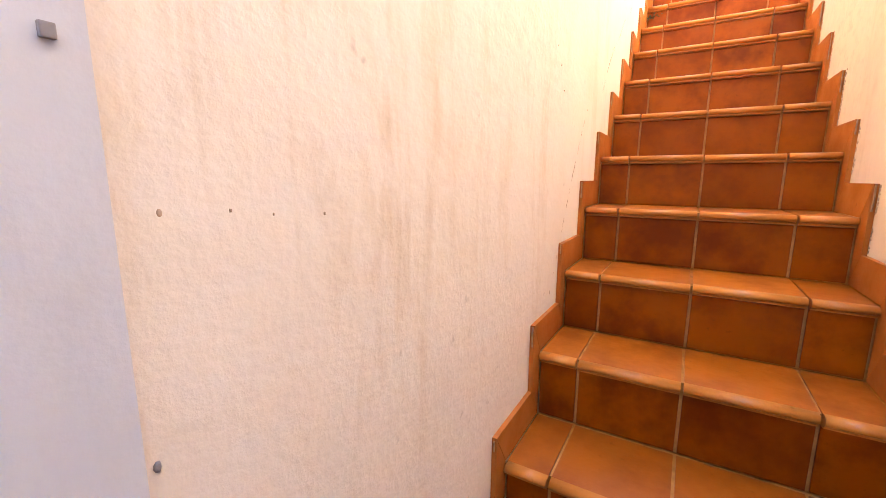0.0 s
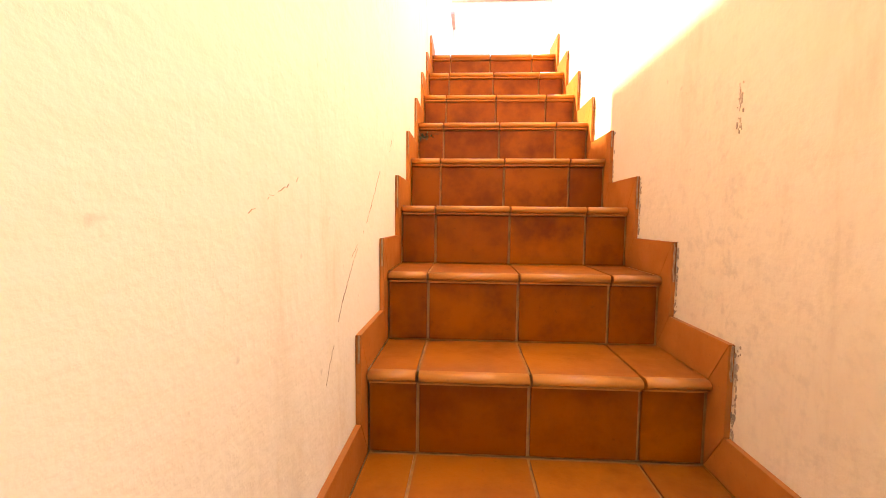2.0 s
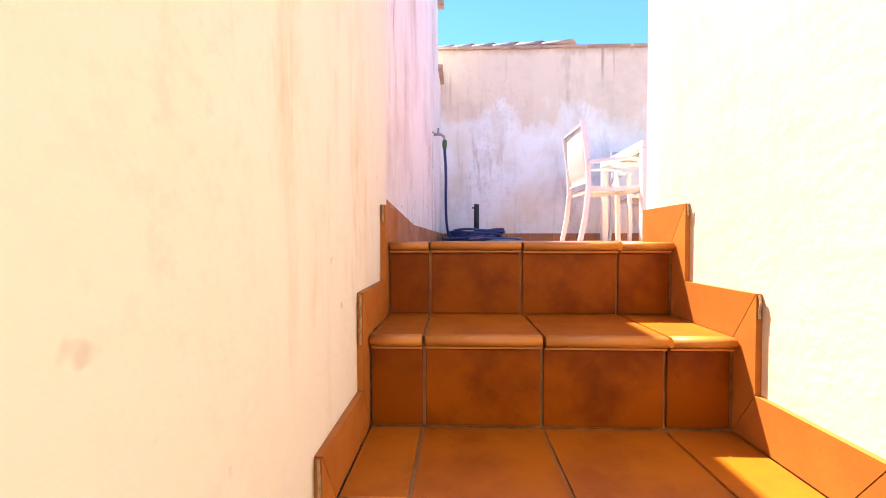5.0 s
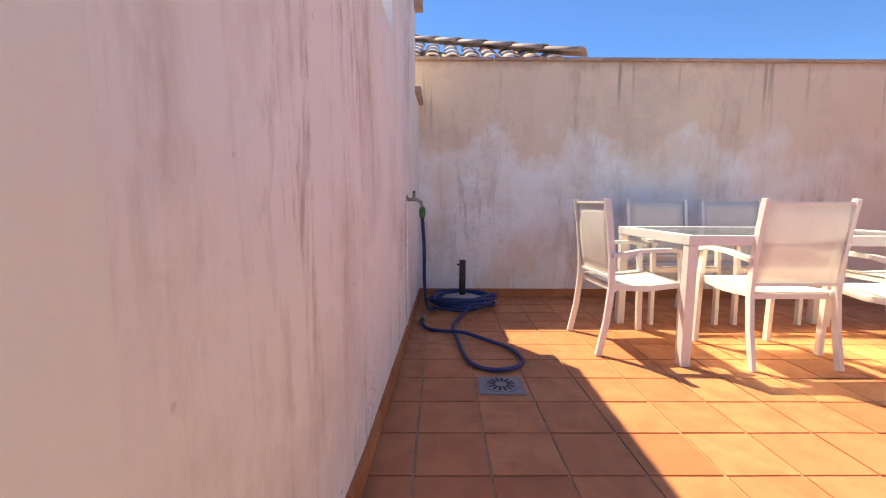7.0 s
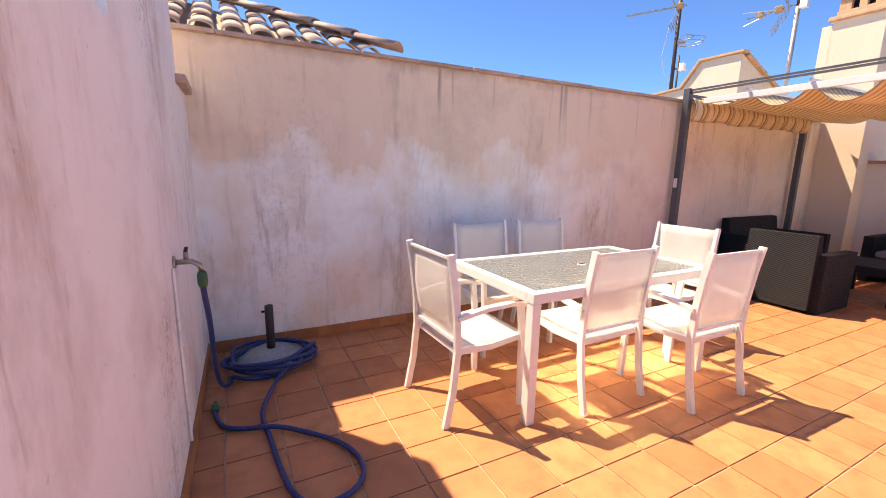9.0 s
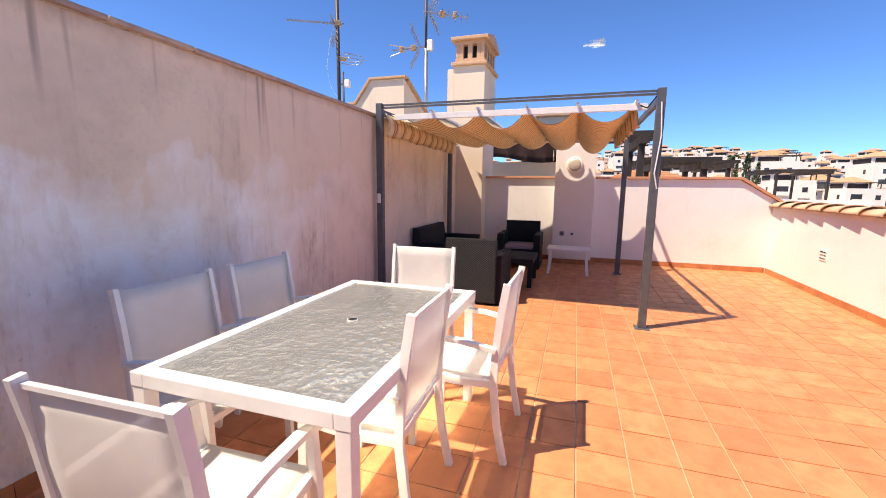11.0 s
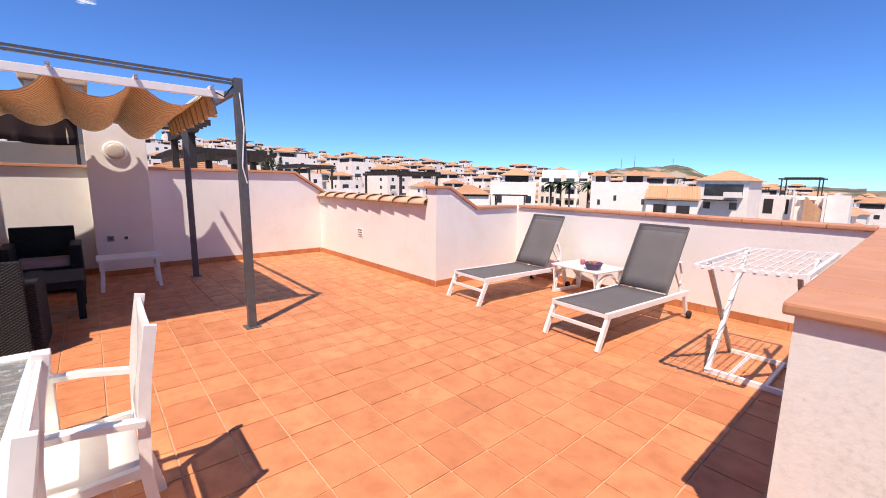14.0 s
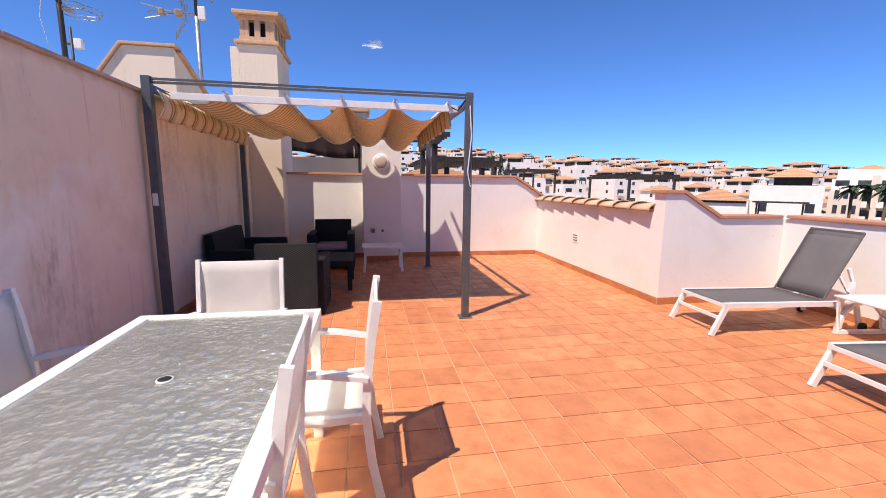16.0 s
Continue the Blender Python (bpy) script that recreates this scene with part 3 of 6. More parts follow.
# stairs: solid body in joint mortar, tiles proud of it
prof = [(step_y(STEPS + 1) + TREAD - 0.0, LAND)]
for k in range(STEPS, 0, -1):
    prof += [(step_y(k) + 0.012, step_z(k + 1) - 0.006), (step_y(k) + 0.012, step_z(k) - 0.006)]
prof += [(0.214, -0.006), (0.214, -3.2), (step_y(STEPS) - 0.001, -3.2)]
stairs = structure("stairs", prism(prof[1:], 0.0, 0.746), M_STAIRGROUT, "steep terracotta tiled stairs with bullnose treads", "stairs")


def nose_profile(depth):
    pts = [(depth, 0.0), (0.004, 0.0)]
    for a in range(0, 181, 20):
        pts.append((-0.010 - 0.012 * math.sin(radians(a)), -0.0105 + 0.0105 * math.cos(radians(a))))
    pts += [(-0.006, -0.0215), (-0.010, -0.023), (-0.010, -0.027), (-0.002, -0.029), (0.010, -0.029), (0.010, -0.0055), (depth, -0.0055)]
    return pts


joints = (0.0, 0.110, 0.354, 0.600, WIDE)
for k in range(1, STEPS + 1):
    shift = [0] + [random.uniform(-0.006, 0.006) for _ in range(3)] + [0]
    xs = [j + s for j, s in zip(joints, shift)]
    for a, b in zip(xs, xs[1:]):
        ob = part("tread_tile", prism(nose_profile(TREAD - 0.006 if k > 1 else 0.212), a + 0.0035, b - 0.0035), M_STAIRTILE, stairs, at=pose(0, step_y(k), step_z(k) + random.uniform(-0.001, 0.001)))
        # the rounded front faces get the painted highlight colour
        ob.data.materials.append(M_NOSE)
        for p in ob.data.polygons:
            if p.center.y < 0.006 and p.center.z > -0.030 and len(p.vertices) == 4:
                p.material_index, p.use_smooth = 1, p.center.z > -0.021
        # risers take the darker copy of the tile, shade included in the colour
        part("riser_tile", boxes((a + 0.0035, b - 0.0035, 0.003, 0.0115, step_z(k + 1) + 0.001 - step_z(k), -0.031), bevel=0.002), M_SHADED_RISER, stairs, at=pose(0, step_y(k), step_z(k)))

# stepped skirting on both stair walls, mitred pieces over a mortar edge
D, H = 0.062, 0.094
for side, (xa, xb) in (("west", (-0.0115, 0.0)), ("east", (WIDE, 0.7465))):
    skirt = structure("baseboard_stair_" + side, boxes((xa, xb, step_y(STEPS) - 0.3, step_y(STEPS) - 0.07, LAND, LAND + H)), M_SKIRT, "stepped terracotta skirting along the stair wall", "skirting")
    for k in range(1, STEPS + 1):
        N, O = (step_y(k), step_z(k)), (step_y(k) - D, step_z(k) + H)
        far = step_y(k - 1) if k > 1 else 0.17
        C, P = (far, step_z(k)), ((far - D if k > 1 else far), step_z(k) + H)
        g = 0.0012
        part("tile", prism([(N[0] + g, N[1]), (C[0] - g, C[1]), (P[0] - g, P[1]), (O[0] + g, O[1])], xa, xb), M_SKIRT, skirt)
        C2, P2 = (step_y(k), step_z(k + 1)), (step_y(k) - D, step_z(k + 1) + H)
        part("tile", prism([(C2[0], C2[1] + g), (N[0], N[1] - g), (O[0], O[1] - g), (P2[0], P2[1] + g)], xa, xb), M_SKIRT, skirt)
    # flaked mortar along the outer edge of the skirting
    for k in range(1, STEPS + 1):
        y, z = step_y(k) - D, step_z(k) + H
        path = [(0, 0, random.uniform(-0.004, 0.0) - 0.014 * i) for i in range(random.randint(3, 8))]
        pts = [((xa + xb) / 2 + (0.002 if side == "west" else -0.002), y - 0.004 + random.uniform(-0.003, 0.003), z + p[2]) for p in path]
        part("mortar", bar(pts, random.uniform(0.003, 0.005), 0.006, 5), M_EDGE, skirt)


# ---- furniture ----
def sheet_between(a, b, c, d, sag=0.0, n=6, thick=0.003):
    """A sling stretched over the corners a, b (one end) and c, d (other end)."""
    a, b, c, d = map(Vector, (a, b, c, d))
    nrm = (b - a).cross(c - a).normalized()

    def f(u, v):
        p = (a * (1 - u) + b * u) * (1 - v) + (c * (1 - u) + d * u) * v
        return p + nrm * (-sag * math.sin(math.pi * v) * (0.6 + 0.4 * math.sin(math.pi * u)))
    return sheet(f, n, n, thick)


def garden_chair(at, label):
    """Stacking armchair: front is +y."""
    ch = thing("garden_chair", at, label, "chair", "chairs round the table")
    for s in (-1, 1):
        x = 0.245 * s
        part("back_leg", bar([(x, -0.278, 0), (x, -0.238, 0.20), (x, -0.215, 0.42), (x, -0.222, 0.60), (x, -0.242, 0.78), (x, -0.268, 0.94)], 0.024, 0.036), M_ALU, ch)
        part("front_leg", bar([(x, 0.225, 0), (x, 0.215, 0.42), (x, 0.195, 0.62)], 0.028, 0.036), M_ALU, ch)
        part("armrest", bar([(x * 1.04, -0.225, 0.605), (x * 1.06, -0.05, 0.635), (x * 1.06, 0.12, 0.64), (x * 1.04, 0.25, 0.615)], 0.040, 0.022), M_ALU, ch)
        part("seat_rail", bar([(x * 0.93, -0.21, 0.415), (x * 0.93, 0.0, 0.405), (x * 0.93, 0.225, 0.43)], 0.026, 0.034), M_ALU, ch)
    part("seat", sheet_between((-0.225, -0.2, 0.425), (0.225, -0.2, 0.425), (-0.225, 0.235, 0.443), (0.225, 0.235, 0.443), 0.014), M_SLING, ch, "white mesh sling seat")
    part("backrest", sheet_between((-0.240, -0.208, 0.475), (0.240, -0.208, 0.475), (-0.240, -0.256, 0.925), (0.240, -0.256, 0.925), -0.016), M_SLING, ch, "white mesh sling back")
    part("top_rail", bar([(-0.235, -0.262, 0.918), (0.235, -0.262, 0.918)], 0.014, 0.014), M_ALU, ch)
    part("lower_rail", bar([(-0.245, -0.212, 0.47), (0.245, -0.212, 0.47)], 0.018, 0.018), M_ALU, ch)
    part("cross_rail", bar([(-0.23, 0.22, 0.415), (0.23, 0.22, 0.415)], 0.022, 0.03), M_ALU, ch)
    part("cross_rail", bar([(-0.23, -0.19, 0.40), (0.23, -0.19, 0.40)], 0.022, 0.03), M_ALU, ch)
    return ch


c1 = garden_chair(pose(2.14, 2.215, 0, 0, 0, 1), "white aluminium garden armchair pushed under the table")
for x, y, a, lab in ((2.735, 1.955, -1, "white aluminium garden armchair pulled out from the table"), (1.41, 2.42, -88, "white aluminium garden armchair at the table end"),
                     (3.31, 2.52, 91, "white aluminium garden armchair at the far table end"), (2.03, 3.035, 180, "white aluminium garden armchair against the stained wall side"),
                     (2.665, 3.035, 180, "white aluminium garden armchair against the stained wall side")):
    tagged(copy_thing(c1, pose(x, y, 0, 0, 0, a)), lab)

table = thing("dining_table", pose(2.31, 2.431, 0), "white aluminium dining table with rippled glass top", "table")
TX, TY, TZ = 0.775, 0.446, 0.74
for s in (-1, 1):
    part("frame_rail", boxes((-TX, TX, s * TY - (0.06 if s > 0 else 0), s * TY + (0.06 if s < 0 else 0), TZ - 0.055, TZ), bevel=0.004), M_ALU, table)
    part("frame_rail", boxes((s * TX - (0.06 if s > 0 else 0), s * TX + (0.06 if s < 0 else 0), -TY + 0.0605, TY - 0.0605, TZ - 0.055, TZ), bevel=0.004), M_ALU, table)
    for q in (-1, 1):
        part("leg", boxes((s * 0.745 - 0.027, s * 0.745 + 0.027, q * 0.415 - 0.027, q * 0.415 + 0.027, 0, TZ - 0.056), bevel=0.004), M_ALU, table)
bm = boxes((-TX + 0.058, TX - 0.058, -TY + 0.058, TY - 0.058, TZ - 0.012, TZ - 0.004))
part("glass_top", bm, M_GLASSTOP, table, "rippled frosted glass pane").visible_shadow = False
part("parasol_ring", lathe([(0.027, TZ - 0.005), (0.027, TZ + 0.0005), (0.025, TZ + 0.001), (0.022, TZ + 0.0005)], 20), M_ALU, table, "white ring round the parasol hole")
part("parasol_hole", lathe([(0.0225, TZ - 0.02), (0.0225, TZ + 0.0012)], 20), M_BLACK, table, "dark parasol hole")


def sun_lounger(at, label, rise=62):
    """Lounger on a white frame: feet at y = 0, head end at +y."""
    lo = thing("sun_lounger", at, label, "sun lounger", "sun loungers")
    L, Wd, Z = 1.55, 0.27, 0.30
    for s in (-1, 1):
        x = s * (Wd + 0.015)
        part("side_rail", bar([(x, 0.0, Z), (x, L, Z - 0.015)], 0.032, 0.05), M_ALU, lo)
        part("front_leg", bar([(x, 0.03, Z - 0.02), (x, -0.10, 0.0)], 0.032, 0.045), M_ALU, lo)
        leg = part("rear_leg", bar([(x, L - 0.06, Z - 0.03), (x, L + 0.01, 0.04)], 0.030, 0.042), M_ALU, lo)
        part("wheel", lathe([(0.012, -0.016), (0.042, -0.014), (0.045, 0.0), (0.042, 0.014), (0.012, 0.016)], 16), M_BLACK, leg, "small black wheel", at=pose(x * 1.0 + s * 0.034, L + 0.01, 0.045, 0, 90, 0))
    part("cross_rail", bar([(-Wd, 0.01, Z), (Wd, 0.01, Z)], 0.03, 0.03), M_ALU, lo)
    part("leg_rail", bar([(-Wd, -0.04, Z - 0.12), (Wd, -0.04, Z - 0.12)], 0.022, 0.03), M_ALU, lo)
    hy, a, bl = 1.12, radians(rise), 0.755
    part("seat", sheet_between((-Wd, 0.01, Z + 0.022), (Wd, 0.01, Z + 0.022), (-Wd, hy, Z + 0.018), (Wd, hy, Z + 0.018), 0.012), M_GREYSLING, lo, "grey mesh sling")
    ty, tz = hy + bl * math.cos(a), Z + 0.02 + bl * math.sin(a)
    part("backrest", sheet_between((-Wd + 0.012, hy + 0.01, Z + 0.03), (Wd - 0.012, hy + 0.01, Z + 0.03), (-Wd + 0.012, ty, tz), (Wd - 0.012, ty, tz), -0.012), M_GREYSLING, lo, "raised grey mesh back")
    for s in (-1, 1):
        x = s * (Wd - 0.006)
        part("back_rail", bar([(x, hy, Z + 0.02), (x, ty + 0.004, tz + 0.008)], 0.012, 0.016), M_GREYSLING, lo)
        part("strut", bar([(x * 0.95, hy + 0.26 * math.cos(a) * 1.2, Z + 0.32 * math.sin(a)), (x * 0.95, hy + 0.36, Z)], 0.02, 0.02), M_ALU, lo)
        part("bracket", boxes((x - 0.012, x + 0.012, hy + 0.28, hy + 0.34, Z - 0.01, Z + 0.20), bevel=0.004), M_ALU, lo)
        part("bracket_arm", bar([(x, hy + 0.24, Z + 0.34), (x, hy + 0.32, Z + 0.18), (x, hy + 0.27, Z + 0.10)], 0.022, 0.03), M_ALU, lo)
    a0, a1 = 0.90, 0.99
    part("hem", sheet_between((-Wd + 0.014, hy + 0.004 + bl * a0 * math.cos(a), Z + 0.03 + bl * a0 * math.sin(a)), (Wd - 0.014, hy + 0.004 + bl * a0 * math.cos(a), Z + 0.03 + bl * a0 * math.sin(a)),
                              (-Wd + 0.014, hy + 0.004 + bl * a1 * math.cos(a), Z + 0.03 + bl * a1 * math.sin(a)), (Wd - 0.014, hy + 0.004 + bl * a1 * math.cos(a), Z + 0.03 + bl * a1 * math.sin(a)), -0.004), M_GREYSLING, lo, "doubled hem of the grey mesh")
    part("top_rail", bar([(-Wd + 0.01, ty, tz + 0.004), (Wd - 0.01, ty, tz + 0.004)], 0.022, 0.022), M_GREYSLING, lo)
    return lo


l1 = sun_lounger(pose(4.375, -1.655, 0, 0, 0, 177), "white framed sun lounger with raised grey mesh back", 62)
copy_thing(l1, pose(2.80, -1.525, 0, 0, 0, 176))

low = thing("side_table", pose(3.595, -3.03, 0, 0, 0, -8), "low white plastic side table between the loungers", "side table")
part("tabletop", boxes((-0.36, 0.36, -0.285, 0.285, 0.37, 0.395), bevel=0.010), M_PLASTIC, low)
for s in (-1, 1):
    part("leg_frame", bar([(s * 0.32, -0.25, 0.372), (s * 0.32, -0.25, 0.0225), (s * 0.32, 0.25, 0.0225), (s * 0.32, 0.25, 0.372)], 0.045, 0.045), M_PLASTIC, low)
    part("leg_arch", bar([(s * 0.32, 0.23 * math.cos(radians(t)), 0.06 + 0.27 * math.sin(radians(t))) for t in range(0, 181, 20)], 0.035, 0.03), M_PLASTIC, low)

basket = thing("basket", pose(3.42, -2.86, 0.396), "woven purple basket of small bright clothes pegs", "basket")
part("bowl", lathe([(0.07, 0), (0.085, 0.02), (0.105, 0.07), (0.112, 0.085), (0.106, 0.085), (0.095, 0.06), (0.07, 0.015)], 20), plain("purple_wicker", (0.10, 0.06, 0.14), 0.7, var=0.5, scale=120, bumps=0.5), basket)
peg_cols = [plain("peg_" + n, c, 0.4, var=0.05) for n, c in (("orange", (0.6, 0.2, 0.05)), ("green", (0.25, 0.5, 0.08)), ("pink", (0.6, 0.2, 0.3)))]
for i in range(14):
    a, r = random.uniform(0, 6.28), random.uniform(0, 0.07)
    part("peg", boxes((-0.03, 0.03, -0.007, 0.007, -0.005, 0.005)), peg_cols[i % 3], basket, at=pose(r * math.cos(a), r * math.sin(a), 0.078 + random.uniform(0, 0.018), random.uniform(-20, 20), random.uniform(-20, 20), random.uniform(0, 180)))
cup = thing("candle_cup", pose(3.68, -3.05, 0.396), "small pink glass cup on the side table", "cup")
part("glass", lathe([(0.028, 0), (0.032, 0.06), (0.029, 0.06), (0.026, 0.008)], 16), plain("pink_glass", (0.5, 0.12, 0.14), 0.2, var=0.1), cup)

# folding clothes airer
airer = thing("clothes_airer", pose(1.52, -1.85, 0), "white folding clothes airer with slatted top", "clothes airer")
for y in (-0.62, 0.62):
    part("top_rail", bar([(-0.30, y, 0.93), (0.27, y, 0.90)], 0.022, 0.028), M_PLASTIC, airer)
for x in (-0.30, 0.27):
    part("side_rail", bar([(x, -0.62, 0.93 - (x + 0.3) * 0.05), (x, 0.62, 0.93 - (x + 0.3) * 0.05)], 0.022, 0.030), M_PLASTIC, airer)
for i in range(9):
    x = -0.24 + 0.056 * i
    part("line_bar", bar([(x, -0.61, 0.934 - (x + 0.3) * 0.05), (x, 0.61, 0.934 - (x + 0.3) * 0.05)], 0.007, 0.007, 6), M_PLASTIC, airer)
for y in (-0.31, 0.0, 0.31):
    part("cross_bar", bar([(-0.29, y, 0.918), (0.26, y, 0.892)], 0.007, 0.007, 6), M_PLASTIC, airer)
for i in range(9):
    x = -0.24 + 0.056 * i
    part("hook", bar([(x, 0.61, 0.925 - (x + 0.3) * 0.05), (x + 0.02, 0.655, 0.932 - (x + 0.3) * 0.05)], 0.010, 0.008), M_PLASTIC, airer)
for x in (-0.24, 0.25):
    part("leg", bar([(x, 0.42, 0.905), (x + 0.02, -0.48, 0.015)], 0.024, 0.030), M_ANTENNA, airer)
    part("leg", bar([(x * 0.9, -0.42, 0.905), (x * 1.0 + 0.01, 0.13, 0.02)], 0.028, 0.036), M_PLASTIC, airer)
part("foot", bar([(-0.28, 0.12, 0.018), (0.28, 0.12, 0.018)], 0.036, 0.036), M_PLASTIC, airer)
part("foot", bar([(-0.24, -0.48, 0.018), (0.27, -0.48, 0.018)], 0.028, 0.032), M_PLASTIC, airer)
for x in (-0.1, 0.12):
    part("floor_rail", bar([(x, 0.12, 0.02), (x, -0.48, 0.02)], 0.022, 0.026), M_PLASTIC, airer)

# ---- pergola ----
perg = thing("pergola", pose(0, 0, 0), "dark grey steel pergola with a sagging striped canopy", "pergola")
PX0, PX1, PY0, PY1, PZ = 5.01, 7.80, 0.70, 3.61, 2.33
for x in (PX0, PX1):
    for y in (PY0, PY1):
        p = part("post", boxes((x - 0.036, x + 0.036, y - 0.036, y + 0.036, 0.006, PZ), bevel=0.004), M_GREY, perg)
        part("base_plate", boxes((x - 0.07, x + 0.07, y - 0.07, y + 0.07, 0.0, 0.008)), M_GREY, p)
    part("beam", boxes((x - 0.012, x + 0.012, PY0 + 0.037, PY1 - 0.037, PZ - 0.030, PZ - 0.012)), M_GREY, perg)
    part("rail", boxes((x - 0.012, x + 0.012, PY0 + 0.037, PY1 - 0.037, PZ - 0.060, PZ - 0.040)), M_GREY, perg)
for y in (PY0, PY1):
    part("beam", boxes((PX0 + 0.037, PX1 - 0.037, y - 0.02, y + 0.02, PZ - 0.12, PZ - 0.06)), M_GREY, perg)
part("beam_end", boxes((PX1 + 0.037, PX1 + 0.58, PY0 - 0.02, PY0 + 0.02, PZ - 0.12, PZ - 0.06)), M_GREY, perg)
peaks = [PY1 - 0.10, 3.0, 2.47, 1.95, 1.44, PY0 + 0.20]
CX0, CX1, CZ = 5.10, 8.33, 2.235
part("canopy_bar", boxes((CX0 - 0.02, CX0 + 0.02, peaks[-1] - 0.10, peaks[0] - 0.05, CZ - 0.082, CZ - 0.018), bevel=0.004), M_ALU, perg, "white front bar of the canopy")
part("canopy_bar", boxes((CX1 - 0.34, CX1 - 0.30, peaks[-1] - 0.05, peaks[0], CZ - 0.07, CZ - 0.018), bevel=0.004), M_ALU, perg)
for y in peaks[1:]:
    part("support_bar", boxes((CX0 - 0.06, CX1, y - 0.014, y + 0.014, CZ - 0.012, CZ + 0.012)), M_ALU, perg)


def canopy_at(u, v):
    s = v * (len(peaks) - 1)
    i = min(int(s), len(peaks) - 2)
    f = s - i
    y = peaks[i] * (1 - f) + peaks[i + 1] * f
    deep = (0.12, 0.17, 0.20, 0.21, 0.25)[i] * (0.82 + 0.18 * math.sin(3.0 * u + i))
    z = CZ - 0.016 - deep * (1 - abs(2 * f - 1) ** 2.1)
    x = CX0 + u * (CX1 - CX0) + 0.012 * math.sin(9 * v + 4 * u)
    return (x, y, z + 0.008 * math.sin(14 * u + 5 * i))


part("canopy", sheet(canopy_at, 30, 60, 0.003), M_CANOPY, perg, "beige striped canvas hung in five waves")
part("valance", sheet(lambda u, v: (CX0 - 0.12 + u * 2.70, PY1 - 0.085 + 0.022 * math.sin(u * 95) * v - 0.05 * math.sin(math.pi * v), CZ - 0.02 - 0.245 * v - 0.01 * math.sin(23 * u)), 150, 8, 0.003), M_CANOPY, perg, "gathered canvas drop at the wall side")
part("valance", sheet(lambda u, v: (CX0 + u * 2.66, PY0 + 0.20 - 0.04 * v + 0.022 * math.sin(u * 95) * v, CZ - 0.02 - 0.20 * v - 0.012 * math.sin(31 * u)), 150, 8, 0.003), M_CANOPY, perg, "gathered canvas drop at the open side")
part("cord", bar([(PX0 - 0.045, PY0 - 0.0, 2.2), (PX0 - 0.05, PY0 - 0.02, 1.9), (PX0 - 0.047, PY0 + 0.012, 1.55), (PX0 - 0.045, PY0 - 0.02, 1.4)], 0.012, 0.012, 6), M_ALU, perg, "white canopy cord tied to the post")
part("cord", bar([(PX0, PY0 + 0.04, 2.26), (PX0 + 0.02, PY0 + 0.11, 2.16), (PX0 + 0.04, PY0 + 0.17, 2.19)], 0.014, 0.014, 6), M_BLACK, perg, "dark knotted tie")
part("switch_box", boxes((PX0 - 0.052, PX0 - 0.0365, PY1 - 0.02, PY1 + 0.02, 1.20, 1.31), bevel=0.003), M_PLASTIC, perg, "small white box on the post")


# ---- lounge set ----
def wicker_chair(at, name, label, wide=0.74, cushion=True):
    """Moulded rattan-look seat: front is +y."""
    w = thing(name, at, label, "sofa" if wide > 1 else "armchair", "" if wide > 1 else "rattan lounge set")
    h = wide / 2
    part("base", boxes((-h + 0.10, h - 0.10, -0.24, 0.32, 0.06, 0.33), bevel=0.01), M_WICKER, w)
    part("backrest", prism([(-0.36, 0.03), (-0.36, 0.79), (-0.27, 0.79), (-0.20, 0.33), (-0.245, 0.03)], -h + 0.06, h - 0.06, bevel=0.012), M_WICKER, w)
    for s in (-1, 1):
        part("armrest", boxes((s * h - (0.11 if s > 0 else 0), s * h + (0.11 if s < 0 else 0), -0.30, 0.36, 0.0, 0.60), bevel=0.012), M_WICKER, w)
    if cushion:
        for i in range(2 if wide > 1 else 1):
            n = 2 if wide > 1 else 1
            x0 = -h + 0.115 + i * (wide - 0.23) / n
            part("cushion", boxes((x0, x0 + (wide - 0.23) / n - 0.01, -0.20, 0.31, 0.335, 0.41), bevel=0.025), M_CUSHION, w, "mauve seat cushion")
    return w


wicker_chair(pose(5.60, 2.56, 0, 0, 0, -91), "rattan_armchair", "dark grey rattan-look armchair with its back turned")
wicker_chair(pose(8.02, 2.32, 0, 0, 0, 90), "rattan_armchair", "dark grey rattan-look armchair with mauve cushion")
wicker_chair(pose(6.75, 3.30, 0, 0, 0, 180), "rattan_sofa", "dark grey rattan-look two-seat sofa along the wall", 1.35)
cof = thing("coffee_table", pose(6.66, 2.24, 0), "dark rattan-look coffee table", "coffee table")
part("tabletop", boxes((-0.37, 0.37, -0.31, 0.31, 0.33, 0.41), bevel=0.008), M_WICKER, cof)
for sx in (-0.33, 0.33):
    for sy in (-0.27, 0.27):
        part("leg", boxes((sx - 0.03, sx + 0.03, sy - 0.03, sy + 0.03, 0, 0.331), bevel=0.004), M_WICKER, cof)
wt = thing("white_bench", pose(7.62, 1.48, 0), "low white plastic table against the pillar", "side table")
part("tabletop", boxes((-0.22, 0.22, -0.34, 0.34, 0.395, 0.425), bevel=0.01), M_PLASTIC, wt)
for sy in (-0.29, 0.29):
    for sx in (-0.17, 0.17):
        part("leg", bar([(sx, sy, 0.396), (sx, sy * 1.0, 0.2), (sx, sy * 1.06, 0)], 0.04, 0.04), M_PLASTIC, wt)
    part("leg_rail", bar([(-0.16, sy, 0.30), (0.16, sy, 0.30)], 0.025, 0.05), M_PLASTIC, wt)
lampw = thing("wall_lamp", pose(8.5, 1.47, 1.81, 0, -90, 0), "round frosted bulkhead lamp on the pillar", "wall lamp")
part("rim", lathe([(0.14, 0.0), (0.145, 0.02), (0.13, 0.035), (0.118, 0.035)], 28), M_PLASTIC, lampw)
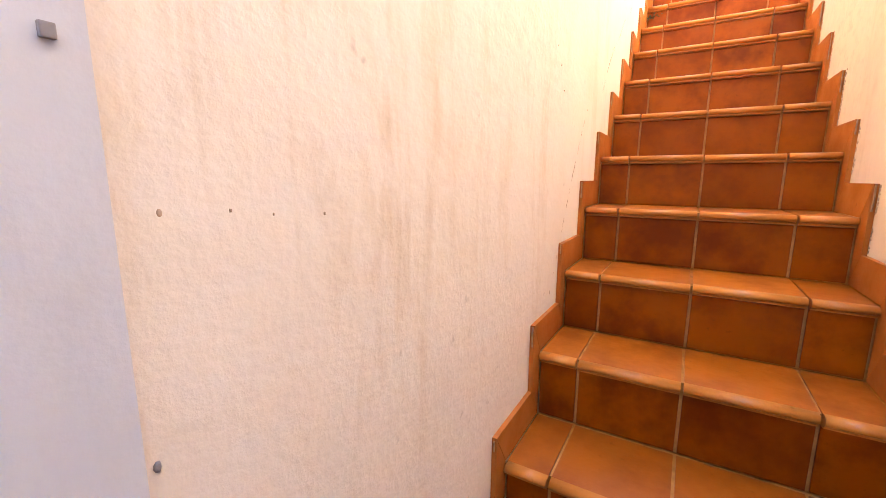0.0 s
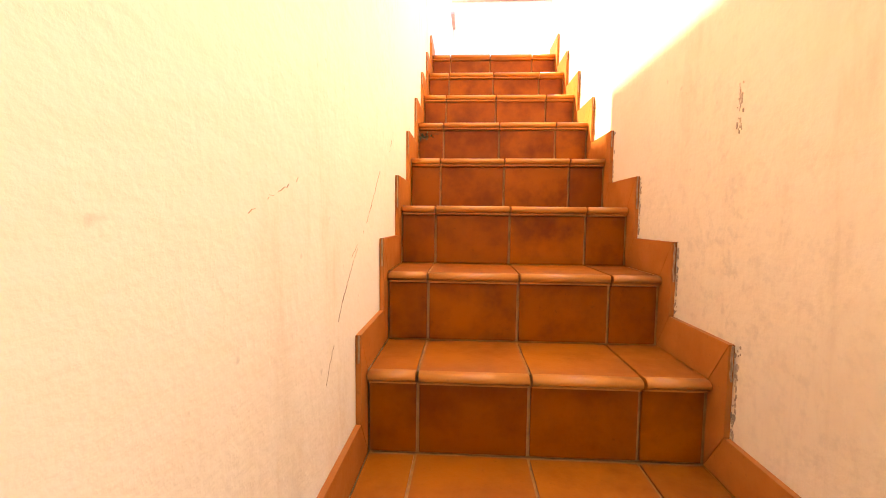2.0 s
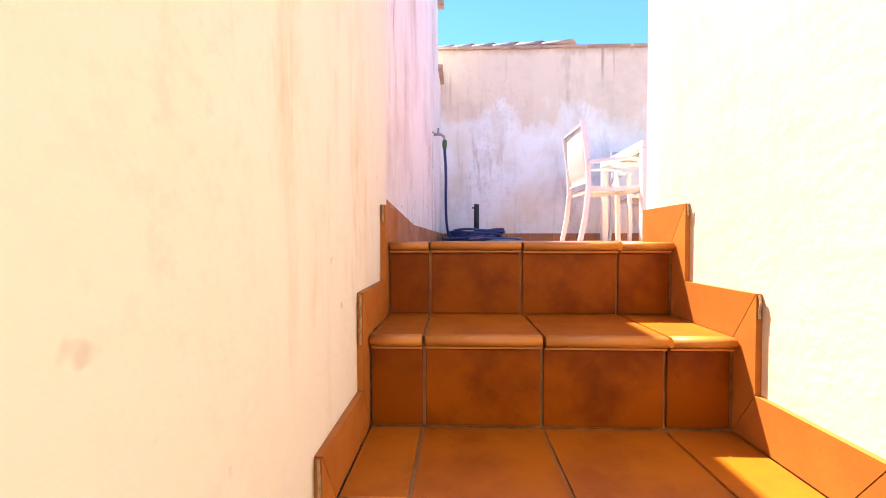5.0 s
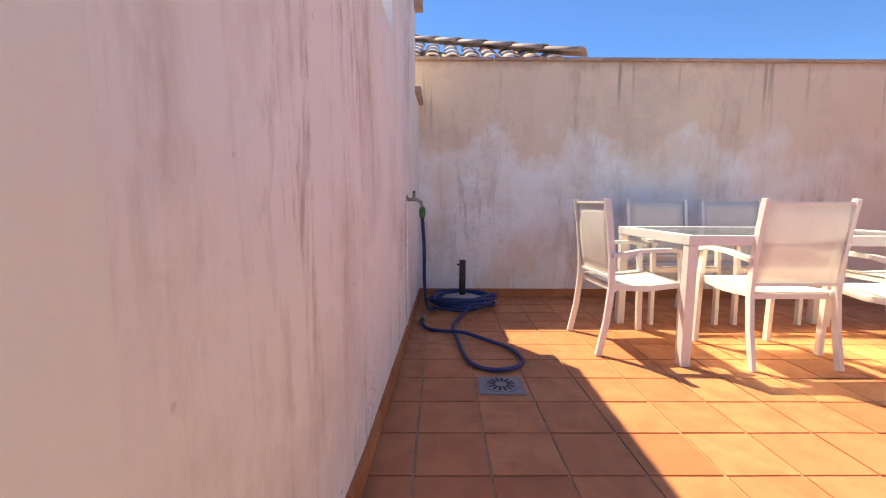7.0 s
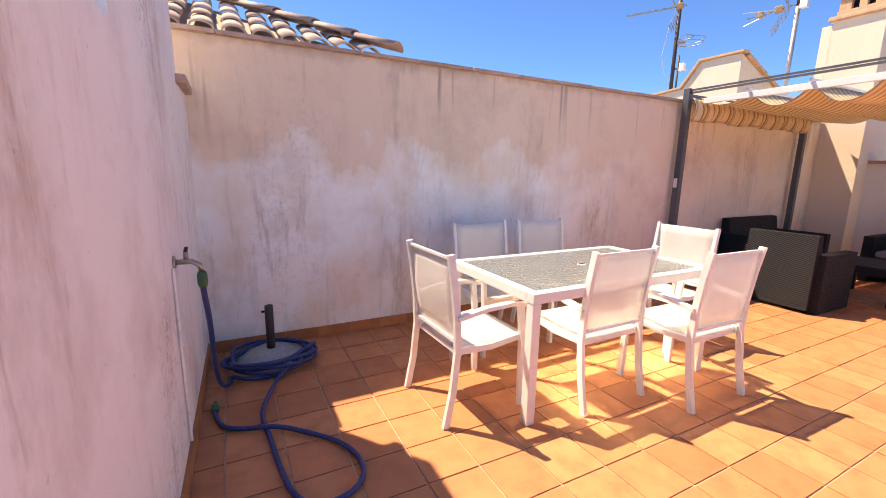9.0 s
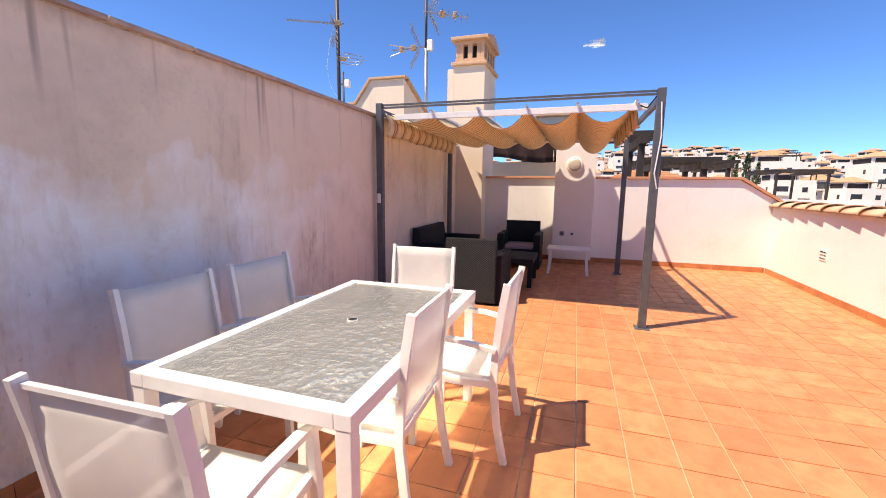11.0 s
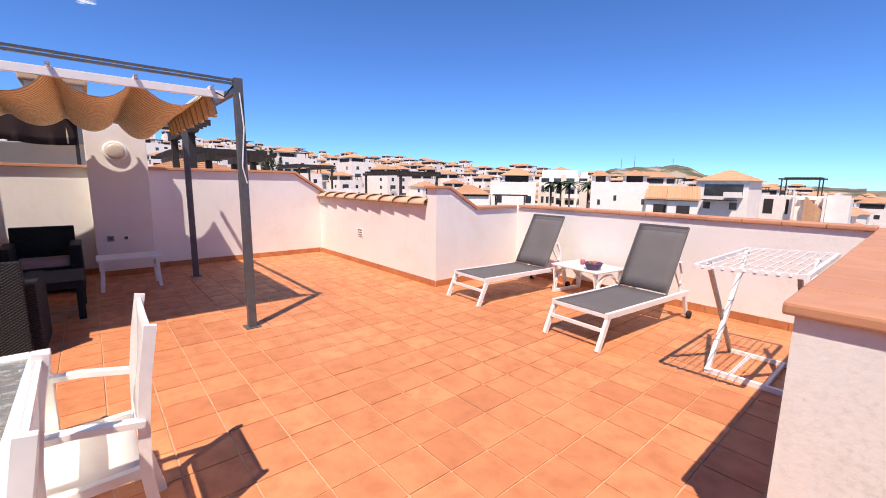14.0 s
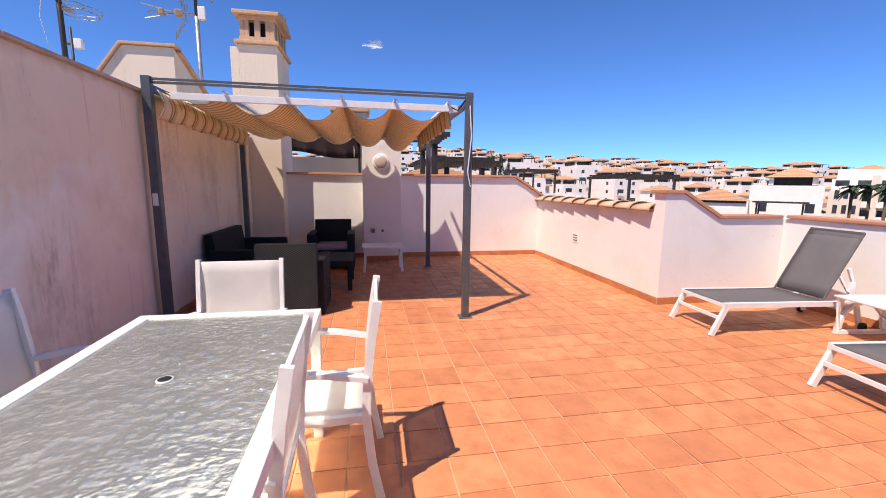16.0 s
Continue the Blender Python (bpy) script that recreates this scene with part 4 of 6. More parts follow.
part("globe", lathe([(0.115, 0.03), (0.105, 0.045), (0.075, 0.056), (0.035, 0.062), (0.005, 0.063)], 28), M_LAMP, lampw)
for y, m in ((1.63, M_DRAIN), (1.45, M_PLASTIC)):
    so = thing("wall_socket", pose(8.5, y, 0.56, 0, -90, 0), "small weatherproof socket on the pillar", "socket")
    part("plate", boxes((-0.04, 0.04, -0.04, 0.04, 0, 0.02), bevel=0.004), m, so)
    part("flap", boxes((-0.022, 0.022, -0.022, 0.022, 0.02, 0.026), bevel=0.002), M_GREY, so)
bx = thing("wall_plate", pose(8.5, 1.38, 0.98, 0, -90, 0), "blank cream plate on the pillar", "socket")
part("plate", boxes((-0.045, 0.045, -0.045, 0.045, 0, 0.01), bevel=0.003), M_WHITEWALL, bx)
vent = thing("wall_vent", pose(7.2, -1.735, 0.56), "small slotted vent in the white wall", "vent")
part("frame", boxes((-0.085, 0.085, -0.006, 0.004, -0.07, 0.07)), M_WHITEWALL, vent)
for i in range(3):
    for j in range(6):
        part("slot", boxes((-0.07 + 0.025 * j, -0.055 + 0.025 * j, 0.0, 0.006, -0.052 + 0.042 * i, -0.034 + 0.042 * i)), M_BLACK, vent)

# ---- tap, hose, parasol foot, drain ----
tap = thing("garden_tap", pose(west_x(2.52), 2.52, 0.93), "worn metal garden tap on the wall with hose fitting", "tap")
part("body", bar([(0, 0, 0), (0.07, 0, 0.0), (0.10, 0, -0.02), (0.105, 0, -0.05)], 0.024, 0.024, 10), M_BRASS, tap)
part("valve", bar([(0.05, 0, 0.01), (0.05, 0, 0.045)], 0.02, 0.02, 10), M_BRASS, tap)
part("lever", bar([(0.05, -0.005, 0.047), (0.05, 0.05, 0.055)], 0.014, 0.008), M_BLACK, tap, "black lever")
part("flange", lathe([(0.03, 0), (0.03, 0.006), (0.018, 0.012)], 16), M_BRASS, tap, at=pose(0.0, 0, 0, 0, 90, 0))
part("connector", lathe([(0.017, -0.12), (0.021, -0.10), (0.021, -0.065), (0.016, -0.05)], 14, at=(0.105, 0, 0)), M_GREEN, tap, "green hose connector")


def hose_line(ob_name, pts, r, mat, label, category, parent=None):
    cu = bpy.data.curves.new("hose", 'CURVE')
    cu.dimensions, cu.bevel_depth, cu.bevel_resolution, cu.resolution_u = '3D', r, 3, 8
    sp = cu.splines.new('NURBS')
    sp.points.add(len(pts) - 1)
    for p, q in zip(sp.points, pts):
        p.co = (*q, 1)
    sp.use_endpoint_u, sp.order_u = True, 3
    cu.materials.append(mat)
    ob = new(ob_name, cu)
    if parent:
        ob.parent = parent
        return ob
    return tagged(ob, label, category)


pts = [(west_x(2.52) + 0.105, 2.52, 0.815), (west_x(2.52) + 0.105, 2.52, 0.79), (0.08, 2.60, 0.62), (0.07, 2.80, 0.32), (0.08, 2.98, 0.08), (0.13, 3.1, 0.022)]
for i in range(46):
    a = i * 0.62 + 3.6
    r = 0.27 + 0.05 * math.sin(i * 1.7)
    pts.append((0.38 + r * 1.05 * math.cos(a), 3.32 + r * 0.8 * math.sin(a), 0.022 + 0.0022 * i + 0.015 * math.sin(i * 2.3)))
pts += [(0.42, 3.08, 0.05), (0.34, 2.92, 0.017), (0.27, 2.70, 0.015), (0.30, 2.48, 0.015), (0.32, 2.22, 0.015), (0.36, 1.98, 0.015), (0.47, 1.90, 0.015), (0.62, 1.94, 0.015), (0.68, 2.08, 0.015),
        (0.62, 2.27, 0.015), (0.48, 2.42, 0.015), (0.34, 2.52, 0.034), (0.20, 2.58, 0.018), (0.09, 2.64, 0.015), (0.05, 2.78, 0.02), (0.05, 2.82, 0.02)]
hose = thing("garden_hose", pose(0, 0, 0), "coiled blue garden hose with green end fittings on the floor", "hose")
hose_line("tube", pts, 0.0125, M_HOSE, "", "", hose)
fit_at = pose(0.05, 2.86, 0.021, -90, 0, 0)
part("collar", lathe([(0.018, -0.045), (0.02, -0.02), (0.02, 0.01), (0.014, 0.025)], 14), M_GREEN, hose, "green end collar", at=fit_at)
part("tip", lathe([(0.010, 0.022), (0.010, 0.06), (0.006, 0.065)], 12), M_GREEN, hose, "green end tip", at=fit_at)
foot = thing("parasol_stand", pose(0.39, 3.42, 0), "round concrete parasol foot with brown tube under the hose", "parasol stand")
part("disc", lathe([(0.235, 0.0), (0.24, 0.02), (0.22, 0.05), (0.10, 0.085), (0.04, 0.09)], 32), M_CONCRETE, foot)
part("tube", lathe([(0.028, 0.085), (0.028, 0.40), (0.022, 0.40), (0.022, 0.2)], 18), M_BROWN, foot)
part("knob", bar([(-0.028, 0, 0.36), (-0.05, 0, 0.36)], 0.016, 0.016, 8), M_BLACK, foot)
drain = thing("floor_drain", pose(0.495, 1.748, 0.001), "square grey plastic floor drain with round grate", "drain")
part("plate", boxes((-0.112, 0.112, -0.098, 0.098, 0, 0.006), bevel=0.002), M_DRAIN, drain)
part("grate", lathe([(0.085, 0.006), (0.085, 0.009), (0.08, 0.010)], 28), M_DRAIN, drain)
for i in range(14):
    a = 2 * math.pi * i / 14
    part("slot", boxes((0.030, 0.072, -0.006, 0.006, 0.0085, 0.0106)), M_BLACK, drain, at=pose(0, 0, 0, 0, 0, math.degrees(a)))
wire = [(west_x(2.45) + 0.008, 2.45, 0.92), (west_x(2.45) + 0.008, 2.44, 0.6), (west_x(2.45) + 0.008, 2.45, 0.3), (west_x(2.45) + 0.008, 2.46, 0.1)]
hose_line("wall_pipe", wire, 0.007, M_LEFTWALL, "thin painted pipe running down from the tap", "pipe")

# ivy sprig rooted in a riser joint
weed = thing("weed", pose(0.035, step_y(4) - 0.0, step_z(4) - 0.055), "small dark weed growing from a stair joint", "plant")
for i in range(16):
    a = random.uniform(0, 6.28)
    bm = bmesh.new()
    lw = random.uniform(0.005, 0.009)
    q = [bm.verts.new(v) for v in ((0, 0, 0), (lw, 0.006, 0.008), (lw * 2.2, 0, 0.004), (lw, -0.006, 0.008))]
    bm.faces.new(q)
    part("leaf", bm, M_LEAF, weed, at=pose(random.uniform(-0.025, 0.05), -0.008 - random.uniform(0, 0.012), random.uniform(-0.012, 0.012), math.degrees(a), random.uniform(-40, 40), random.uniform(0, 360)))


# ---- neighbouring roof behind the tall wall ----
roof = thing("hipped_roof", pose(-0.09, 0, -0.02), "old hipped roof of weathered barrel tiles", "roof")
slope = math.tan(radians(24))
bm = bmesh.new()
vs = [bm.verts.new(v) for v in ((-4, 4.02, 2.27), (1.62, 4.02, 2.27), (-1.4, 7.04, 2.27 + 3.02 * slope), (-4, 7.04, 2.27 + 3.02 * slope), (1.62, 10.04, 2.27))]
bm.faces.new((vs[0], vs[1], vs[2], vs[3]))
bm.faces.new((vs[1], vs[4], vs[2]))
part("deck", bm, M_MORTAR, roof)
me_tile = mesh_of(barrel(0.46, 0.085, 0.072, 0.012, 7), M_OLDTILE)
me_pan = mesh_of(barrel(0.46, 0.085, 0.085, 0.012, 5), M_OLDTILE)
for i in range(22):
    x = 1.42 - 0.205 * i
    n = int(min(2.9, (1.62 - x) * 0.98) / 0.36) + 1
    for j in range(min(n, 7)):
        y = 4.0 + 0.36 * j
        share("tile", me_tile, roof, pose(x + random.uniform(-0.008, 0.008), y, 2.315 + 0.36 * j * slope + 0.012, 0, 0, 90) @ pose(0, 0, 0, 0, -24 + 1.5, 0))
me_hip = mesh_of(barrel(0.5, 0.115, 0.10, 0.014, 8), M_OLDTILE)
for j in range(9):
    d = 0.40 * j / math.sqrt(2)
    share("hip_tile", me_hip, roof, pose(1.66 - d, 3.98 + d, 2.34 + d * slope + 0.04, 0, 0, 135) @ pose(0, 0, 0, 0, -math.degrees(math.atan(slope / math.sqrt(2))) + 2, 0))


# ---- antennas ----
def yagi(mast, at, long, rods, half, box_at=0.0):
    """Boom along +x with crossed rods that shrink towards its tip, and a faded feed box."""
    boom = part("boom", bar([(-0.12, 0, 0), (long, 0, 0)], 0.024, 0.024), M_ANTENNA, mast, at=at)
    for i in range(rods):
        x = 0.05 + (long - 0.07) * i / (rods - 1)
        w = half * (1 - 0.25 * i / rods)
        part("rod", bar([(x, -w, 0), (x, w, 0)], 0.012, 0.012, 5), M_ANTENNA, boom)
    part("feed_box", boxes((box_at - 0.06, box_at + 0.06, -0.05, 0.05, -0.055, 0.055), bevel=0.015), M_FEED, boom, "faded orange feed box")
    return boom


def grid_reflector(mast, at, wide, high, tilt):
    """Two wire panels folded to a V behind the feed."""
    for s in (-1, 1):
        bm = bmesh.new()
        d = Vector((math.sin(radians(tilt)), 0, s * math.cos(radians(tilt))))
        for k in range(6):
            p = d * (0.04 + high * k / 5)
            bar([p + Vector((0, -wide, 0)), p + Vector((0, wide, 0))], 0.010, 0.010, 4, bm)
        for k in range(4):
            y = -wide + 2 * wide * k / 3
            bar([d * 0.04 + Vector((0, y, 0)), d * (0.04 + high) + Vector((0, y, 0))], 0.010, 0.010, 4, bm)
        part("reflector_panel", bm, M_ANTENNA, mast, at=at)["kind"] = "stuff"


an = thing("tv_antenna", pose(8.10, 6.04, 2.0), "tall dark antenna mast with a yagi and a wire loop", "antenna", "roof antennas")
part("mast", bar([(0, 0, 0), (0.0, 0, 2.95)], 0.07, 0.07, 8), M_BROWN, an)
yagi(an, pose(0, 0, 2.52, 0, 0, 118), 0.95, 13, 0.10)
grid_reflector(an, pose(0.02, -0.02, 2.38, 0, 0, 118), 0.22, 0.24, 32)
for r, z in ((0.26, 1.90), (0.24, 1.84), (0.15, 1.955)):
    part("loop_rod", bar([(r * (1.0 + math.cos(radians(t))) * 0.9 + 0.02, r * math.sin(radians(t)), z) for t in range(0, 361, 15)], 0.014, 0.014, 5), M_ANTENNA, an, at=pose(0, 0, 0, 0, 0, -55))
part("loop_clamp", boxes((0.02, 0.16, -0.03, 0.03, 1.84, 1.90), bevel=0.01), M_FEED, an, "faded orange clamp", at=pose(0, 0, 0, 0, 0, -55))
part("cable", bar([(-0.02, 0.03, 2.6), (-0.06, 0.14, 2.2), (-0.10, 0.20, 1.7), (-0.06, 0.16, 1.35), (0.0, 0.05, 1.15)], 0.010, 0.010, 5), M_PLASTIC, an, "loose white cable")
an = thing("antenna_amplifier", pose(8.10, 5.94, 2.10), "short stub mast with a white amplifier box", "antenna", "roof antennas")
part("mast", bar([(0, 0, 0), (0, 0, 1.52)], 0.035, 0.035, 8), M_BROWN, an)
part("box", boxes((-0.05, 0.03, -0.15, -0.05, 1.22, 1.36), bevel=0.008), M_PLASTIC, an)
part("bracket", boxes((-0.01, 0.01, -0.05, 0.05, 1.27, 1.30)), M_BROWN, an)
an = thing("tv_antenna", pose(9.30, 4.64, 2.0), "antenna mast carrying two aerials with wire reflectors", "antenna", "roof antennas")
part("mast", bar([(0, 0, 0), (0, 0, 2.30)], 0.075, 0.075, 10), M_ANTENNA, an)
part("upper_mast", bar([(0.0, 0, 2.2), (0.0, 0, 3.35)], 0.055, 0.055, 8), M_BROWN, an)
part("amplifier", boxes((-0.06, 0.02, -0.16, -0.04, 2.24, 2.46), bevel=0.01), M_PLASTIC, an, "white amplifier box on the mast")
low_boom = yagi(an, pose(0, 0.05, 2.34, 0, 8, 112), 0.68, 4, 0.06, 0.22)
part("feed_box", boxes((0.44, 0.52, -0.045, 0.045, -0.06, 0.06), bevel=0.02), M_FEED, low_boom)
for a in (-9, 9):
    part("director", bar([(0.25, 0, 0.0), (0.74, 0.0, 0.74 * math.tan(radians(a)))], 0.02, 0.02, 5), M_ANTENNA, low_boom)
grid_reflector(an, pose(0, 0.12, 2.34, 0, 0, 112), 0.24, 0.42, 28)
top_boom = yagi(an, pose(0, -0.05, 3.02, 0, 8, -75), 0.85, 7, 0.36, 0.30)
part("feed_box", boxes((0.52, 0.60, -0.05, 0.05, -0.05, 0.08), bevel=0.02), M_FEED, top_boom)
grid_reflector(an, pose(0, -0.06, 3.0, 0, 0, -75), 0.30, 0.36, 30)

# ---- next terrace to the east ----
nb = thing("neighbour_porch", pose(12.2, 4.4, 0.05), "white neighbouring porch with a dark striped awning", "building")
part("wall", boxes((0, 0.2, -2.6, 1.2, 0, 1.62), (2.8, 3.0, -2.6, 2, 0, 2.2), (-0.4, 3, 0.6, 0.8, 0, 2.2)), M_FARWALL, nb)
part("awning", prism([(-0.5, 2.62), (-0.5, 2.65), (2.8, 2.95), (2.8, 2.91)], -2.6, 0.55, "y"), M_AWNING, nb, "brown striped awning")
part("awning_drop", sheet(lambda u, v: (-0.51 + 0.03 * math.sin(u * 40) * v, -2.5 + 3.05 * u, 2.63 - (0.62 + 0.05 * math.sin(u * 9) - 0.16 * u) * v), 60, 4, 0.004), M_AWNING, nb)
for y in (-2.5, 0.52):
    part("rail_post", boxes((-0.5, -0.44, y - 0.03, y + 0.03, 0, 2.62)), M_FARWOOD_SHADE, nb)
part("curtain", sheet(lambda u, v: (-0.47 + 0.03 * math.sin(u * 26), -2.45 + 0.42 * u, 2.45 - 0.42 * v), 20, 3, 0.004), M_CANOPY, nb, "short patterned drape")
part("tower", boxes((2.2, 3.2, -2.7, -1.7, 2.2, 3.55)), M_CREAM, nb)
part("tower_cap", boxes((2.1, 3.3, -2.8, -1.6, 3.55, 3.78), bevel=0.04), M_HEAD, nb, "terracotta cap")


def timber_pergola(at, w, d, h, label="dark timber pergola on a neighbouring roof"):
    t = thing("timber_pergola", at, label, "pergola", "timber pergolas")
    for x in (0, w):
        for y in (0, d):
            part("post", boxes((x - 0.07, x + 0.07, y - 0.07, y + 0.07, 0, h)), M_FARWOOD_SHADE, t)
    part("beam", boxes((-0.4, w + 0.4, -0.08, 0.08, h, h + 0.2)), M_FARWOOD_SHADE, t)
    part("beam", boxes((-0.4, w + 0.4, d - 0.08, d + 0.08, h, h + 0.2)), M_FARWOOD_SHADE, t)
    for i in range(int(w / 0.4)):
        part("rafter", boxes((i * 0.4, i * 0.4 + 0.08, -0.4, d + 0.4, h + 0.2, h + 0.32)), M_FARWOOD_SHADE, t)
    return t


# ---- ground and distance ----
def ground_z(x, y):
    d = math.hypot(x, y)
    ang = math.degrees(math.atan2(x, y)) % 360            # clockwise from +y
    f = max(0.0, 1 - abs(ang - 100) / 75)
    return -8.5 + f * max(0.0, min(d, 330) - 55) * 0.118 + 0.4 * math.sin(x * 0.05) * math.sin(y * 0.06)


def ground_mesh():
    bm = bmesh.new()
    rings = [14, 25, 40, 60, 85, 115, 150, 190, 240, 300, 380, 500, 800, 1500, 3500]
    rows = []
    for r in rings:
        rows.append([bm.verts.new((4 + r * math.sin(radians(a)), r * math.cos(radians(a)), ground_z(r * math.sin(radians(a)), r * math.cos(radians(a))) if r < 800 else -8.5)) for a in range(0, 360, 6)])
    n = len(rows[0])
    for r0, r1 in zip(rows, rows[1:]):
        for k in range(n):
            bm.faces.new((r0[k], r0[(k + 1) % n], r1[(k + 1) % n], r1[k]))
    bm.faces.new(rows[0])
    bmesh.ops.recalc_face_normals(bm, faces=bm.faces[:])
    return bm


gm, gn, gl, gb = shader("dry_ground", 0.95, 0, 0.1)
gv = place(gn, gl)
gl.new(ramp(gn, gl, noise_tex(gn, gl, gv, 0.03, 6), [(0.35, (0.10, 0.10, 0.05)), (0.5, (0.26, 0.20, 0.13)), (0.65, (0.34, 0.27, 0.19))]), gb.inputs["Base Color"])
structure("ground", ground_mesh(), gm, "dry sandy ground with scrub around the town", "ground")


def hill_mesh():
    bm = bmesh.new()
    g = []
    for i in range(49):
        row = []
        for j in range(17):
            u, v = i / 48, j / 16
            a = radians(140 + 36 * u)
            r = 900 + 500 * v
            lump = float(np.interp(140 + 36 * u, (140, 147, 150.5, 152.5, 156.5, 158, 159.7, 161, 162.4, 165, 169, 176), (9, 15, 38, 52, 55, 54, 61, 54, 38, 20, 13, 10)))
            z = -8.5 + lump * math.sin(math.pi * v) ** 0.7 + 5 * noise.noise((i * 0.6, j * 0.5, 0)) * math.sin(math.pi * v)
            row.append(bm.verts.new((r * math.sin(a), r * math.cos(a), z)))
        g.append(row)
    for i in range(48):
        for j in range(16):
            bm.faces.new((g[i][j], g[i + 1][j], g[i + 1][j + 1], g[i][j + 1]))
    bmesh.ops.recalc_face_normals(bm, faces=bm.faces[:])
    return bm


hm, hn, hl, hb = shader("scrubby_hill", 0.95, 0, 0.1)
hv = place(hn, hl)
hl.new(ramp(hn, hl, noise_tex(hn, hl, hv, 0.02, 7, 0.65), [(0.40, (0.10, 0.10, 0.065)), (0.52, (0.17, 0.15, 0.10)), (0.60, (0.40, 0.32, 0.23))]), hb.inputs["Base Color"])
structure("backdrop_hill", hill_mesh(), hm, "distant scrub-covered hill with bare slopes", "hill")


# ---- the white town ----
def hip_roof(x0, x1, y0, y1, z, over=0.5, pitch=0.45, courses=5):
    """A hipped roof in stepped tile courses."""
    bm = bmesh.new()
    x0, x1, y0, y1 = x0 - over, x1 + over, y0 - over, y1 + over
    half = min(x1 - x0, y1 - y0) / 2
    prev = None
    for i in range(courses + 1):
        t = half * i / courses * 0.985
        zz = z + t * pitch
        ring = [bm.verts.new(p) for p in ((x0 + t, y0 + t, zz), (x1 - t, y0 + t, zz), (x1 - t, y1 - t, zz), (x0 + t, y1 - t, zz))]
        if prev:
            lift = [bm.verts.new(v.co + Vector((0, 0, 0.05))) for v in prev]
            for k in range(4):
                bm.faces.new((prev[k], prev[(k + 1) % 4], lift[(k + 1) % 4], lift[k]))
                bm.faces.new((lift[k], lift[(k + 1) % 4], ring[(k + 1) % 4], ring[k]))
        else:
            bm.faces.new(ring[::-1])
        prev = ring
    bm.faces.new(prev)
    bmesh.ops.recalc_face_normals(bm, faces=bm.faces[:])
    return bm


def town_house(kind, at=pose(0, 0, 0)):
    """A white house, its glazed side towards -x; kinds differ in storeys, roof and terraces."""
    labels = ("white house with a hipped orange tile roof", "white flat-roofed house with a stair tower", "white terraced block with dark timber pergola", "white house with low tiled wing", "white three-storey block with balconies")
    h = thing("house", at, labels[kind], "house", "white town houses")
    w, d, z1 = ((8, 8, 6.2), (10, 9, 6.4), (11, 9, 6.0), (9, 8, 3.4), (14, 10, 9.2))[kind]
    body = [(-w / 2, w / 2, -d / 2, d / 2, -5, z1)]
    if kind in (1, 2, 4):
        body += [(-w / 2, w / 2, -d / 2, -d / 2 + 0.2, z1, z1 + 0.9), (-w / 2, -w / 2 + 0.2, -d / 2, d / 2, z1, z1 + 0.9), (-w / 2 + 1.2, w / 2 - 2.5, -1.2, d / 2, z1, z1 + 2.5)]
    if kind == 3:
        body += [(-w / 2 + 4, w / 2, -d / 2 + 1, d / 2, z1, z1 + 3.0)]
    part("wall", boxes(*body), M_FARWALL, h)
    if kind == 0:
        part("roof", hip_roof(-w / 2, w / 2, -d / 2, d / 2, z1), M_FARROOF, h)
    elif kind == 3:
        part("roof", hip_roof(-w / 2 + 4, w / 2, -d / 2 + 1, d / 2, z1 + 3.0), M_FARROOF, h)
        part("roof", prism([(-w / 2 - 0.3, z1 - 0.1), (-w / 2 - 0.3, z1 + 0.05), (-w / 2 + 4, z1 + 1.6), (-w / 2 + 4, z1 + 1.4)], -d / 2, d / 2, "y"), M_FARROOF, h)
    else:
        part("roof", hip_roof(-w / 2 + 1.2, w / 2 - 2.5, -1.2, d / 2, z1 + 2.5), M_FARROOF, h)
        part("chimney", boxes((w / 2 - 1.8, w / 2 - 1.1, d / 2 - 1.4, d / 2 - 0.7, z1, z1 + 2.4), (w / 2 - 1.9, w / 2 - 1.0, d / 2 - 1.5, d / 2 - 0.6, z1 + 2.4, z1 + 2.6)), M_FARWALL, h)
    if kind in (1, 2, 4):
        # solid dark boxes on the walls, painting the shade inside the loggias
        part("loggia_opening", boxes((-w / 2 + 1.17, -w / 2 + 1.3, -0.4, d / 2 - 0.6, z1 + 0.9, z1 + 2.2)), M_FARWOOD_SHADE, h)
        part("loggia_opening", boxes((-w / 2 + 1.8, w / 2 - 3.2, d / 2 - 0.1, d / 2 + 0.03, z1 + 0.9, z1 + 2.2)), M_FARWOOD_SHADE, h)
    floors = max(1, int(z1 / 2.9))
    for f in range(floors):
        zb = z1 - 2.9 * (f + 1) + 0.9
        k = 2
        for i in range(k):
            y = -d / 2 + d * (i + 0.5) / k
            if (i + f + kind) % 3 == 0:
                part("balcony_opening", boxes((-w / 2 - 0.02, -w / 2 + 0.3, y - 1.2, y + 1.2, zb - 0.7, zb + 1.4)), M_FARGLASS, h)
                b = part("balcony", boxes((-w / 2 - 1.0, -w / 2, y - 1.35, y + 1.35, zb - 0.85, zb - 0.7), (-w / 2 - 1.0, -w / 2 - 0.9, y - 1.35, y + 1.35, zb - 0.7, zb + 0.1)), M_FARWALL, h)
            else:
                part("window", boxes((-w / 2 - 0.03, -w / 2 + 0.1, y - 0.55, y + 0.55, zb, zb + 1.2)), M_FARGLASS, h)
        for x in (-w / 2 + 0.3 * w,):
            part("window", boxes((x - 0.6, x + 0.6, d / 2 - 0.1, d / 2 + 0.03, zb, zb + 1.2)), M_FARGLASS, h)
